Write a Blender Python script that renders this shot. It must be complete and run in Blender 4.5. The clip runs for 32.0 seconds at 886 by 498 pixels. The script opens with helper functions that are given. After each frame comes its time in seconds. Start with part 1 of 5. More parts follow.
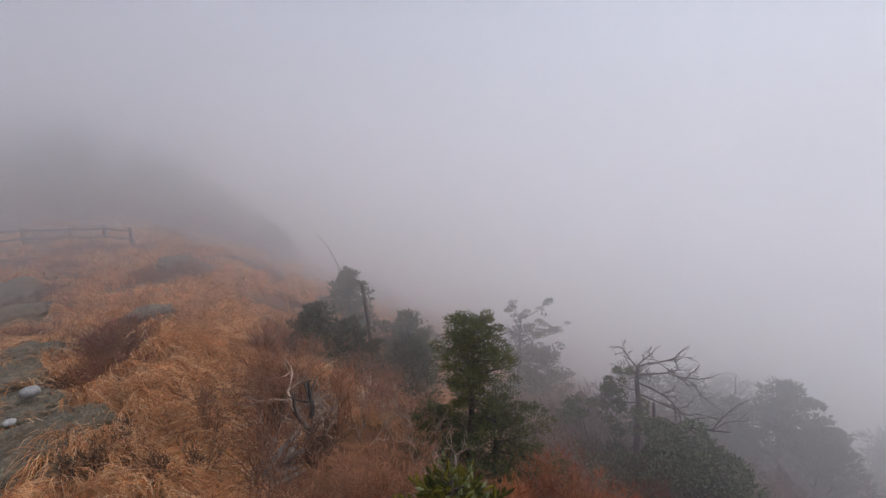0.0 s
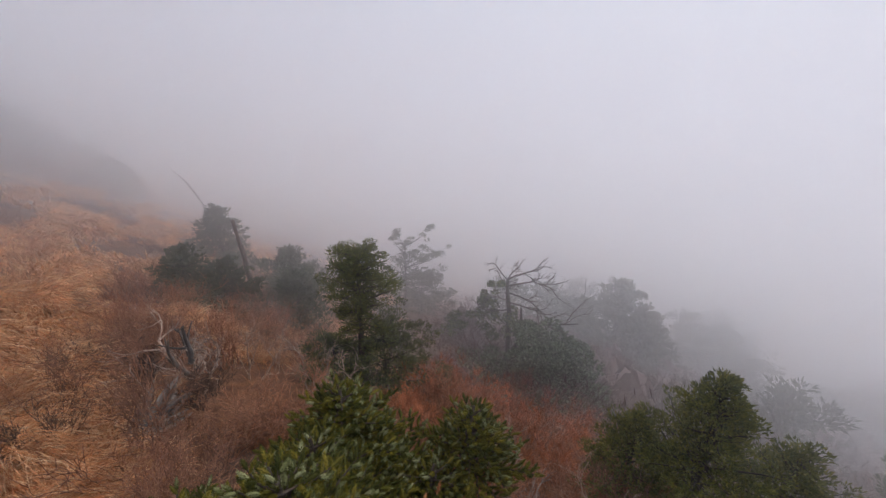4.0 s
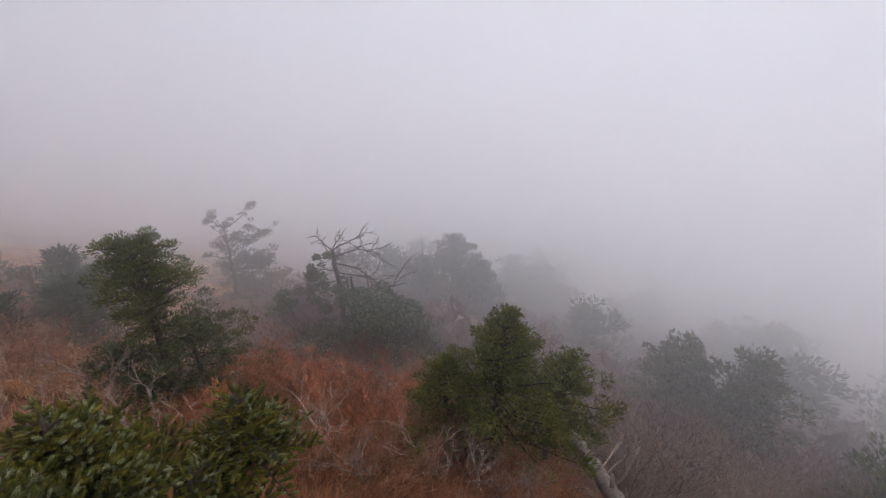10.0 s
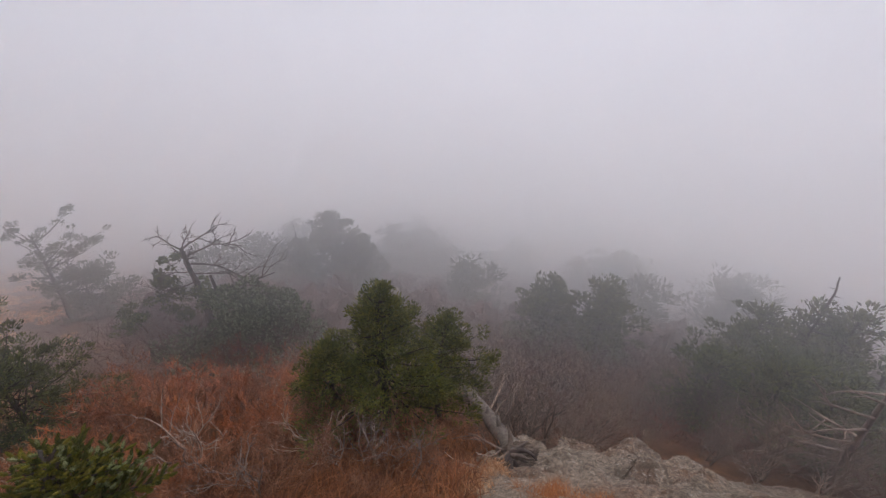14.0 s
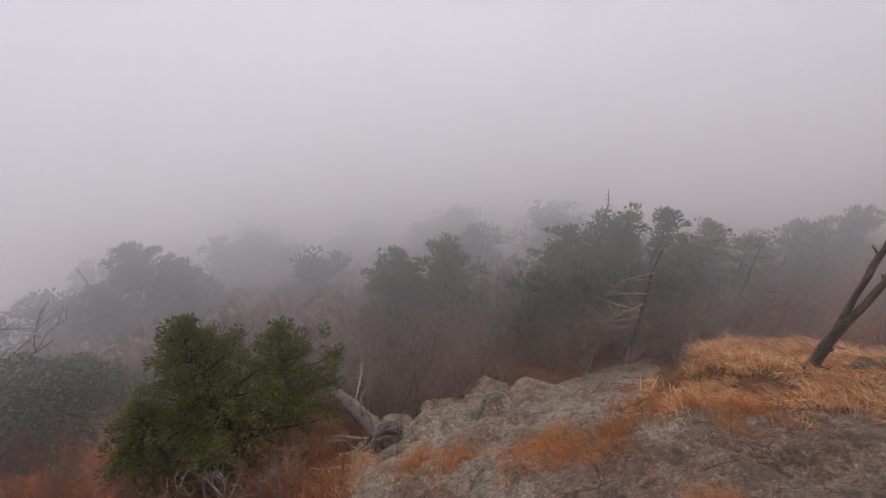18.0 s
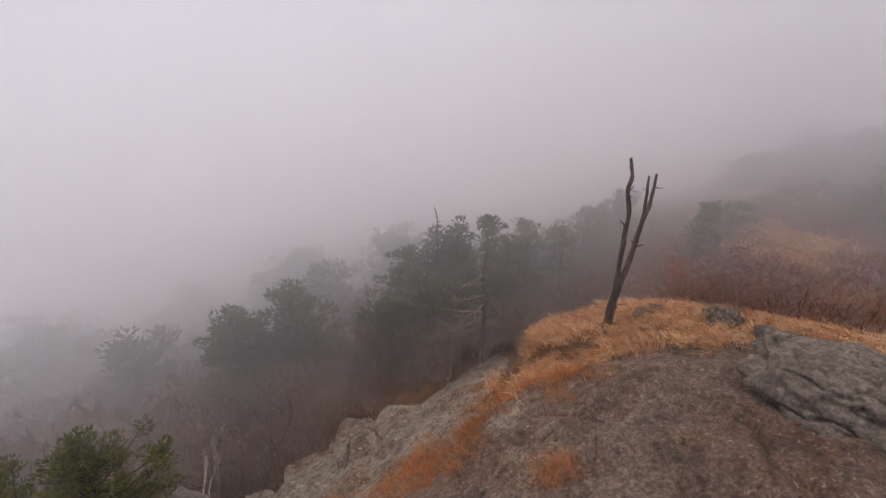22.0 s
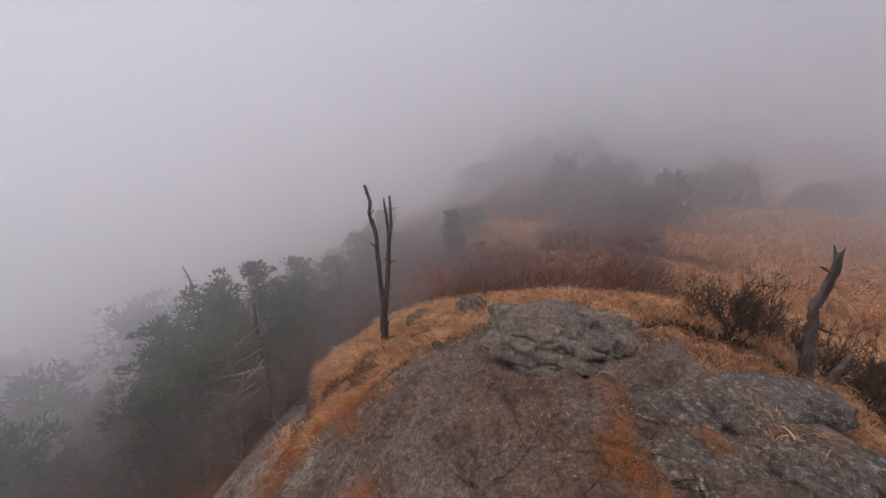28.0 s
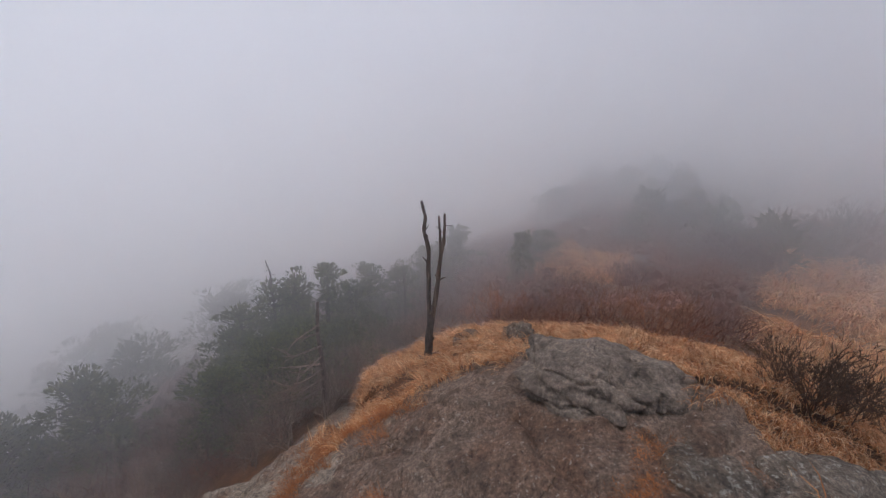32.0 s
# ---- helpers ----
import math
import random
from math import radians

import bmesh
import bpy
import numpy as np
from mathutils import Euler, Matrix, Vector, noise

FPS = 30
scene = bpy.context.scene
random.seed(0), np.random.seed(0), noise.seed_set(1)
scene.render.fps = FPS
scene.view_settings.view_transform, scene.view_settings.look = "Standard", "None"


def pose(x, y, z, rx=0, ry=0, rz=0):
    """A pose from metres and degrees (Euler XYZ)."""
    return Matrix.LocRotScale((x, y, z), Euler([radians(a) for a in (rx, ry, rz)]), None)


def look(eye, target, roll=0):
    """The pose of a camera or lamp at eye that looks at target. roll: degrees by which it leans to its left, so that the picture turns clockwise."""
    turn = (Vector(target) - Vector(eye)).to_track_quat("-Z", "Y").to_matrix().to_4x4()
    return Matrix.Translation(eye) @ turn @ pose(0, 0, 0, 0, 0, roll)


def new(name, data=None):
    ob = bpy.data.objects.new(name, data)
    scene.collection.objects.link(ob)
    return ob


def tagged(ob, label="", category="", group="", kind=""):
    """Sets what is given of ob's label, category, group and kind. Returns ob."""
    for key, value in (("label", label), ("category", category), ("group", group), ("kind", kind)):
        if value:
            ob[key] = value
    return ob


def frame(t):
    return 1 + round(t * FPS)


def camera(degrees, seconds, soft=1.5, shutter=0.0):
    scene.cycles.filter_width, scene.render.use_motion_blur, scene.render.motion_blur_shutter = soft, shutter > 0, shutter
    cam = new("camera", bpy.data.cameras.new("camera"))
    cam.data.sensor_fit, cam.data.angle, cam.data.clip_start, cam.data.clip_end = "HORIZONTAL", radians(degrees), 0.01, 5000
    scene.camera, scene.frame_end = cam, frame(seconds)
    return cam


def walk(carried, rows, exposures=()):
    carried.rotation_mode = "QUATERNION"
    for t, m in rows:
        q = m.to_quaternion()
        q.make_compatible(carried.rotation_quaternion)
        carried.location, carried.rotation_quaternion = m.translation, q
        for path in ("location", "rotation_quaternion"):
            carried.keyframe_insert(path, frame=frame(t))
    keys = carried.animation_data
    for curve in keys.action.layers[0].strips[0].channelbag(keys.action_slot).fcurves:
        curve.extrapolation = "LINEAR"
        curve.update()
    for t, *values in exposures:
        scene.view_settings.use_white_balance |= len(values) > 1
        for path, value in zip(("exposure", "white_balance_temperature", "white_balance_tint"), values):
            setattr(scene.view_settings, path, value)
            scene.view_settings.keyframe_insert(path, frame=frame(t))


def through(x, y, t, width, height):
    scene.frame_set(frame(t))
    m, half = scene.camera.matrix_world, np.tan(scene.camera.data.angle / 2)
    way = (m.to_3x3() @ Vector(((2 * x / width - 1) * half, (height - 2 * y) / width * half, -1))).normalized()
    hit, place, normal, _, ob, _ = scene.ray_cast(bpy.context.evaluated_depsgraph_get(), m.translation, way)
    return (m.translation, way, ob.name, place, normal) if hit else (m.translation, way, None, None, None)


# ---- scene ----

# ---- camera ----
EXPOSURES = [(0.0, -0.31, 6430, 15), (6.0, -0.12, 6480, 16), (13.0, -0.19, 6530, 16), (18.0, -0.19, 6690, 17), (19.3, -0.2, 6740, 17), (21.0, -0.22, 6790, 17), (24.0, -0.28, 6890, 18), (26.0, -0.32, 6790, 18), (29.0, -0.37, 6430, 16), (32.0, -0.33, 6280, 14)]
cam = camera(92.46, 32.0, 1.35)
PATH = [
    (0.0, pose(-0.679, -0.327, 2.285, 76.66, 1.24, 53.23)),
    (0.5, pose(-0.662, -0.364, 2.292, 75.36, 1.23, 51.18)),
    (1.0, pose(-0.643, -0.394, 2.304, 73.88, 1.11, 48.80)),
    (1.5, pose(-0.638, -0.409, 2.307, 72.52, 0.90, 46.76)),
    (2.0, pose(-0.619, -0.417, 2.303, 71.19, 0.46, 44.37)),
    (2.5, pose(-0.596, -0.429, 2.295, 69.76, -0.12, 41.20)),
    (3.0, pose(-0.587, -0.419, 2.298, 67.97, 0.15, 38.56)),
    (3.5, pose(-0.581, -0.388, 2.295, 67.38, -0.51, 37.55)),
    (5.5, pose(-0.491, -0.306, 2.280, 65.56, 0.58, 37.22)),
    (6.0, pose(-0.454, -0.280, 2.273, 64.99, 0.93, 35.90)),
    (6.5, pose(-0.410, -0.258, 2.279, 64.46, 0.95, 34.20)),
    (7.0, pose(-0.370, -0.243, 2.275, 64.12, 0.71, 32.71)),
    (7.5, pose(-0.347, -0.216, 2.276, 63.51, 0.25, 29.70)),
    (8.0, pose(-0.352, -0.183, 2.281, 63.25, -0.97, 24.37)),
    (8.5, pose(-0.343, -0.159, 2.281, 62.98, -1.20, 20.57)),
    (9.0, pose(-0.268, -0.131, 2.286, 62.95, -1.47, 19.37)),
    (9.5, pose(-0.175, -0.092, 2.290, 63.05, -1.64, 17.92)),
    (10.0, pose(-0.096, -0.079, 2.289, 63.16, -1.91, 16.66)),
    (10.5, pose(-0.063, -0.059, 2.289, 63.12, -1.69, 14.77)),
    (11.0, pose(-0.045, -0.043, 2.303, 63.14, -1.56, 10.80)),
    (11.5, pose(-0.029, -0.034, 2.311, 63.24, -1.53, 7.00)),
    (12.0, pose(-0.023, -0.025, 2.306, 62.90, -1.29, 4.28)),
    (12.5, pose(-0.018, -0.011, 2.304, 62.16, -1.11, 2.51)),
    (13.0, pose(0.003, 0.000, 2.302, 61.18, -0.88, 0.92)),
    (13.5, pose(0.038, 0.013, 2.298, 60.43, -1.62, -0.15)),
    (15.5, pose(0.339, 0.090, 2.299, 57.65, -0.64, -4.65)),
    (16.0, pose(0.393, 0.098, 2.292, 57.33, -0.49, -6.94)),
    (16.5, pose(0.438, 0.102, 2.281, 57.22, 0.14, -10.61)),
    (17.0, pose(0.460, 0.097, 2.285, 57.12, 1.08, -16.92)),
    (17.5, pose(0.485, 0.089, 2.300, 56.83, 1.10, -21.40)),
    (18.0, pose(0.512, 0.052, 2.328, 56.90, 0.89, -25.57)),
    (18.5, pose(0.540, 0.028, 2.334, 57.16, 0.77, -31.42)),
    (19.0, pose(0.552, 0.033, 2.338, 57.70, 0.75, -35.54)),
    (19.5, pose(0.570, 0.023, 2.336, 58.44, 0.48, -39.00)),
    (20.0, pose(0.590, 0.027, 2.352, 58.86, 1.11, -42.73)),
    (20.5, pose(0.624, 0.016, 2.357, 59.35, 0.45, -44.69)),
    (21.0, pose(0.661, -0.022, 2.348, 59.90, 0.16, -45.86)),
    (21.5, pose(0.684, -0.054, 2.343, 60.31, 0.38, -47.11)),
    (22.0, pose(0.698, -0.085, 2.336, 60.52, 0.79, -48.44)),
    (22.5, pose(0.718, -0.110, 2.330, 60.57, 1.59, -50.82)),
    (23.0, pose(0.737, -0.133, 2.327, 60.44, 1.96, -53.59)),
    (23.5, pose(0.755, -0.153, 2.331, 60.11, 2.30, -56.13)),
    (24.0, pose(0.764, -0.162, 2.341, 60.10, 2.23, -59.45)),
    (24.5, pose(0.764, -0.161, 2.352, 60.37, 1.45, -63.66)),
    (25.0, pose(0.769, -0.165, 2.356, 60.76, 0.99, -66.96)),
    (25.5, pose(0.783, -0.190, 2.352, 60.98, 0.95, -69.92)),
    (26.0, pose(0.776, -0.205, 2.359, 61.04, 1.01, -72.91)),
    (26.5, pose(0.768, -0.209, 2.365, 61.24, 0.62, -75.89)),
    (28.5, pose(0.792, -0.324, 2.383, 65.11, -1.07, -80.65)),
    (29.0, pose(0.794, -0.373, 2.400, 65.66, -1.36, -80.49)),
    (29.5, pose(0.800, -0.408, 2.412, 65.84, -1.29, -80.21)),
    (30.0, pose(0.809, -0.395, 2.407, 66.28, -0.84, -80.30)),
    (30.5, pose(0.832, -0.399, 2.405, 66.49, -1.88, -79.10)),
    (31.0, pose(0.853, -0.441, 2.410, 66.47, -2.55, -73.72)),
    (31.5, pose(0.863, -0.494, 2.398, 66.59, -2.58, -70.02)),
    (32.0, pose(0.866, -0.513, 2.391, 66.61, -1.99, -68.18)),
]
walk(cam, PATH, EXPOSURES)


# ---- daylight and fog ----
world = bpy.data.worlds.new("sky")
scene.world = world
world.use_nodes = True
wn = world.node_tree
bg = wn.nodes["Background"]
sky = wn.nodes.new("ShaderNodeTexSky")
sky.sky_type = 'NISHITA'
sky.sun_disc = False
sky.sun_elevation = radians(66)
sky.sun_rotation = radians(8)
sky.air_density, sky.dust_density = 1.0, 1.6
wn.links.new(sky.outputs[0], bg.inputs[0])
bg.inputs[1].default_value = 0.11
sun = new("sun", bpy.data.lights.new("sun", 'SUN'))
sun.data.energy = 3.0
sun.data.angle = radians(60)
sun.data.color = (1.0, 0.985, 0.97)
sun.matrix_world = look((2.5, 17.6, 40), (0, 0, 0))


scene.cycles.max_bounces = scene.cycles.volume_bounces = 32


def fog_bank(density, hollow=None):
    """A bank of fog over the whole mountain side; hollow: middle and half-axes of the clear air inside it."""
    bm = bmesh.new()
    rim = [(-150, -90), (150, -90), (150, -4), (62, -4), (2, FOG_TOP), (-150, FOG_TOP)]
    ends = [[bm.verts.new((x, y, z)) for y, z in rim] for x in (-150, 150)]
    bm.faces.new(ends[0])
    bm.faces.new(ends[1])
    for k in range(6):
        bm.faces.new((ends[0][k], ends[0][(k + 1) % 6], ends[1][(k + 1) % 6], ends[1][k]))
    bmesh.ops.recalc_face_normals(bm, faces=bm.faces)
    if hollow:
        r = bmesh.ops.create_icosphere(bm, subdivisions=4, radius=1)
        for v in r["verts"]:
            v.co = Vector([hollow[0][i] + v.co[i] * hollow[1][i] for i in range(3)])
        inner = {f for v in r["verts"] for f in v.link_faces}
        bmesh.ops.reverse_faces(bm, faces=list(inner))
    me = bpy.data.meshes.new("fog")
    bm.to_mesh(me)
    bm.free()
    m = bpy.data.materials.new("fog")
    m.use_nodes = True
    nt = m.node_tree
    nt.nodes.clear()
    out = nt.nodes.new("ShaderNodeOutputMaterial")
    sc = nt.nodes.new("ShaderNodeVolumeScatter")
    sc.inputs["Color"].default_value = (1, 1, 1, 1)
    sc.inputs["Density"].default_value = density
    sc.inputs["Anisotropy"].default_value = 0.7
    nt.links.new(sc.outputs[0], out.inputs["Volume"])
    me.materials.append(m)
    ob = new("fog", me)
    return tagged(ob, "pale grey drifting mountain fog", "fog", kind="structure")


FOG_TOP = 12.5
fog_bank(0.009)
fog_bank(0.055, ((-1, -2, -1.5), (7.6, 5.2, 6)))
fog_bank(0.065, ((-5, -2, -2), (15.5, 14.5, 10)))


# ---- small mesh kit ----
def mesh_np(name, V, F, mats, mat_index=None, smooth=False):
    """A mesh from vertex rows and faces of one size, or a list of such face arrays."""
    V = np.asarray(V, np.float32)
    Fs = [np.asarray(f, np.int32) for f in (F if isinstance(F, list) else [F]) if len(f)]
    me = bpy.data.meshes.new(name)
    me.vertices.add(len(V))
    me.vertices.foreach_set("co", V.ravel())
    loops = np.concatenate([f.ravel() for f in Fs])
    sizes = np.concatenate([np.full(len(f), f.shape[1], np.int32) for f in Fs])
    me.loops.add(len(loops))
    me.loops.foreach_set("vertex_index", loops)
    me.polygons.add(len(sizes))
    me.polygons.foreach_set("loop_start", np.concatenate([[0], np.cumsum(sizes)[:-1]]).astype(np.int32))
    if mat_index is not None:
        me.polygons.foreach_set("material_index", np.asarray(mat_index, np.int32))
    me.polygons.foreach_set("use_smooth", np.full(len(sizes), smooth))
    me.update(calc_edges=True)
    for m in mats:
        me.materials.append(m)
    return me


def part(name, me, parent, label="", kind=""):
    ob = new(name, me)
    ob.parent = parent
    return tagged(ob, label, kind=kind)


def thing(name, x, y, z, label, category, group="", kind="", turn=0.0):
    ob = new(name)
    ob.empty_display_size = 0.1
    ob.matrix_basis = pose(x, y, z, 0, 0, turn)
    return tagged(ob, label, category, group, kind)


class Tubes:
    """Gathers tapered tubes into one mesh."""

    def __init__(self):
        self.V, self.Q, self.T, self.n = [], [], [], 0

    def add(self, pts, radii, sides=4):
        pts = np.asarray(pts, float)
        k = len(pts)
        d = np.gradient(pts, axis=0)
        d /= np.linalg.norm(d, axis=1)[:, None] + 1e-9
        ref = np.where(np.abs(d[:, 2:3]) > 0.9, [[1.0, 0, 0]], [[0, 0, 1.0]])
        u = np.cross(d, ref)
        u /= np.linalg.norm(u, axis=1)[:, None] + 1e-9
        for i in range(1, k):
            if u[i] @ u[i - 1] < 0:
                u[i] = -u[i]
        w = np.cross(d, u)
        a = np.arange(sides) * 2 * np.pi / sides
        r = np.asarray(radii, float)[:, None, None]
        ring = pts[:, None] + r * (np.cos(a)[None, :, None] * u[:, None] + np.sin(a)[None, :, None] * w[:, None])
        self.V.append(ring.reshape(-1, 3))
        i, j = np.meshgrid(np.arange(k - 1), np.arange(sides), indexing="ij")
        i, j = i.ravel(), j.ravel()
        jn = (j + 1) % sides
        self.Q.append(self.n + np.stack([i * sides + j, i * sides + jn, (i + 1) * sides + jn, (i + 1) * sides + j], 1))
        self.n += k * sides
        tip = self.n
        self.V.append(pts[-1:])
        e = np.arange(sides)
        base = tip - sides
        self.T.append(np.stack([base + e, base + (e + 1) % sides, np.full(sides, tip)], 1))
        self.n += 1

    def mesh(self, name, mats, smooth=True):
        return mesh_np(name, np.concatenate(self.V), [np.concatenate(self.Q), np.concatenate(self.T)], mats, smooth=smooth)


def wiggly(rng, start, way, length, steps, bend=0.25, pull=(0, 0, 0)):
    """A crooked line from start along way."""
    p, d = np.array(start, float), np.array(way, float)
    d /= np.linalg.norm(d)
    out = [p.copy()]
    for _ in range(steps):
        d = d + rng.normal(0, bend, 3) + np.array(pull)
        d /= np.linalg.norm(d)
        p = p + d * length / steps
        out.append(p.copy())
    return np.array(out)


def branching(tubes, rng, start, way, length, radius, depth, spread=0.8, bend=0.22, kids=3, pull=(0, 0, 0), sides=4, shrink=0.62, tips=None, kids_in=None):
    steps = 4 if depth > 0 else 3
    pts = wiggly(rng, start, way, length, steps, bend, pull)
    rad = np.linspace(radius, radius * 0.45, steps + 1)
    tubes.add(pts, rad, sides if depth > 0 else 3)
    if tips is not None and depth == 0:
        tips.append((pts[-1], pts[-1] - pts[-2]))
    if depth > 0:
        for n in range(kids):
            s = 0.3 + 0.7 * (n + rng.random()) / kids
            i = min(int(s * steps), steps - 1)
            p = pts[i] + (pts[i + 1] - pts[i]) * (s * steps - i)
            d = pts[i + 1] - pts[i]
            d = d / np.linalg.norm(d) + rng.normal(0, spread * 0.6, 3)
            branching(kids_in or tubes, rng, p, d, length * shrink * (0.7 + 0.6 * rng.random()), radius * 0.55, depth - 1, spread, bend, kids, pull, sides, shrink, tips)


def bough_part(name, rng, parent, mat, label, *args):
    """A branch as one part, with its side twigs under it."""
    main, side = Tubes(), Tubes()
    branching(main, rng, *args, kids_in=side)
    ob = part(name, main.mesh(name, [mat]), parent, label)
    if side.n:
        part("twig", side.mesh("twig", [mat]), ob, kind="stuff")


def blades(rng, roots, heading, length, width, lift, droop, steps=3):
    """Grass blades: bent tapering ribbons. roots (n,3); heading, length, width, lift and droop: one value a blade."""
    n = len(roots)
    h = np.stack([np.cos(heading), np.sin(heading), 0 * heading], 1)
    side = np.stack([-np.sin(heading), np.cos(heading), 0 * heading], 1)
    side = side + rng.normal(0, 0.5, (n, 3))
    side /= np.linalg.norm(side, axis=1)[:, None]
    p, a = roots.copy(), lift.copy()
    V = np.empty((n, 2 * steps + 1, 3))
    for k in range(steps + 1):
        w = (width * (1 - 0.75 * k / steps))[:, None] * 0.5
        if k < steps:
            V[:, 2 * k], V[:, 2 * k + 1] = p - side * w, p + side * w
        else:
            V[:, 2 * k] = p
        p = p + (np.cos(a)[:, None] * h + np.sin(a)[:, None] * [0, 0, 1.0]) * (length / steps)[:, None]
        a = a - droop / steps
        h = h + rng.normal(0, 0.18, (n, 1)) * side * 0.6
    b = (np.arange(n) * (2 * steps + 1))[:, None]
    Q = np.concatenate([b + np.array([2 * k, 2 * k + 1, 2 * k + 3, 2 * k + 2]) for k in range(steps - 1)])
    T = b + np.array([2 * steps - 2, 2 * steps - 1, 2 * steps])
    return V.reshape(-1, 3), Q, T


def unit(v):
    return v / (np.linalg.norm(v, axis=-1, keepdims=True) + 1e-9)


def leaflets(rng, at, way, length, width, flat=0.6):
    """Small pointed folded leaves: each two diamonds crossing along its way."""
    n = len(at)
    way = unit(way)
    side = unit(np.cross(way, np.array([0, 0, 1.0]) + rng.normal(0, flat, (n, 3))))
    up = np.cross(side, way)
    L, w = length[:, None], width[:, None] * 0.5
    mid = at + way * L * 0.45
    tip = at + way * L
    V = np.stack([at, mid + side * w, tip, mid - side * w, at, mid + up * w * 0.8, tip, mid - up * w * 0.8], 1)
    b = (np.arange(n) * 8)[:, None]
    Q = np.concatenate([b + np.array([0, 1, 2, 3]), b + np.array([4, 5, 6, 7])])
    return V.reshape(-1, 3), Q


def fbm(x, y, z=0.0, octaves=4, scale=1.0):
    s, a, f = 0.0, 1.0, scale
    for _ in range(octaves):
        s += a * noise.noise((x * f, y * f, z * f))
        a *= 0.5
        f *= 2.03
    return s


# ---- materials ----
def material(name, rough=0.9, bump=0.3, bump_scale=60.0, spec=0.25, distance=0.01):
    m = bpy.data.materials.new(name)
    m.use_nodes = True
    nt = m.node_tree
    b = nt.nodes["Principled BSDF"]
    b.inputs["Roughness"].default_value = rough
    b.inputs["Specular IOR Level"].default_value = spec
    tc = nt.nodes.new("ShaderNodeNewGeometry")
    if bump:
        n = nt.nodes.new("ShaderNodeTexNoise")
        n.inputs["Scale"].default_value = bump_scale
        n.inputs["Detail"].default_value = 6
        nt.links.new(tc.outputs["Position"], n.inputs["Vector"])
        bp = nt.nodes.new("ShaderNodeBump")
        bp.inputs["Strength"].default_value = bump
        bp.inputs["Distance"].default_value = distance
        nt.links.new(n.outputs["Fac"], bp.inputs["Height"])
        nt.links.new(bp.outputs[0], b.inputs["Normal"])
    return m, nt, b, tc


def ramp(nt, fac, stops):
    r = nt.nodes.new("ShaderNodeValToRGB")
    e = r.color_ramp.elements
    while len(e) < len(stops):
        e.new(0.5)
    for i, (p, c) in enumerate(stops):
        e[i].position, e[i].color = p, (*c, 1)
    nt.links.new(fac, r.inputs[0])
    return r.outputs[0]


def tex_noise(nt, tc, scale, detail=5, rough=0.6, stretch=None):
    n = nt.nodes.new("ShaderNodeTexNoise")
    n.inputs["Scale"].default_value = scale
    n.inputs["Detail"].default_value = detail
    n.inputs["Roughness"].default_value = rough
    src = tc.outputs["Position"]
    if stretch:
        mp = nt.nodes.new("ShaderNodeMapping")
        mp.inputs["Scale"].default_value = stretch
        nt.links.new(src, mp.inputs["Vector"])
        src = mp.outputs[0]
    nt.links.new(src, n.inputs["Vector"])
    return n.outputs["Fac"]


def mixed(nt, fac, a, b, mode='MIX'):
    m = nt.nodes.new("ShaderNodeMix")
    m.data_type, m.blend_type = 'RGBA', mode
    for sock, v in ((m.inputs[0], fac), (m.inputs[6], a), (m.inputs[7], b)):
        if isinstance(v, (int, float)):
            sock.default_value = v
        elif isinstance(v, tuple):
            sock.default_value = (*v, 1)
        else:
            nt.links.new(v, sock)
    return m.outputs[2]


def leafy(name, colours, rough=0.75, patch=1.5, through=0.0, tuft=0.0):
    """Colour varied from leaf to leaf and in larger patches."""
    m, nt, b, tc = material(name, rough, 0)
    n = len(colours) - 1
    c1 = ramp(nt, tc.outputs["Random Per Island"], [(0.1 + 0.8 * i / n, c) for i, c in enumerate(colours)])
    dark = tuple(v * 0.62 for v in colours[0])
    c2 = mixed(nt, ramp(nt, tex_noise(nt, tc, patch, 3), [(0.36, (0, 0, 0)), (0.68, (0.55, 0.55, 0.55))]), c1, dark)
    if tuft:
        c2 = mixed(nt, 0.9, c2, ramp(nt, tex_noise(nt, tc, tuft, 3, 0.6), [(0.34, (0.55, 0.5, 0.48)), (0.5, (0.95, 0.95, 0.95)), (0.66, (1.15, 1.12, 1.08))]), 'MULTIPLY')
    nt.links.new(c2, b.inputs["Base Color"])
    if through:
        t = nt.nodes.new("ShaderNodeBsdfTranslucent")
        nt.links.new(c2, t.inputs[0])
        mx = nt.nodes.new("ShaderNodeMixShader")
        mx.inputs[0].default_value = through
        nt.links.new(b.outputs[0], mx.inputs[1])
        nt.links.new(t.outputs[0], mx.inputs[2])
        nt.links.new(mx.outputs[0], nt.nodes["Material Output"].inputs[0])
    return m


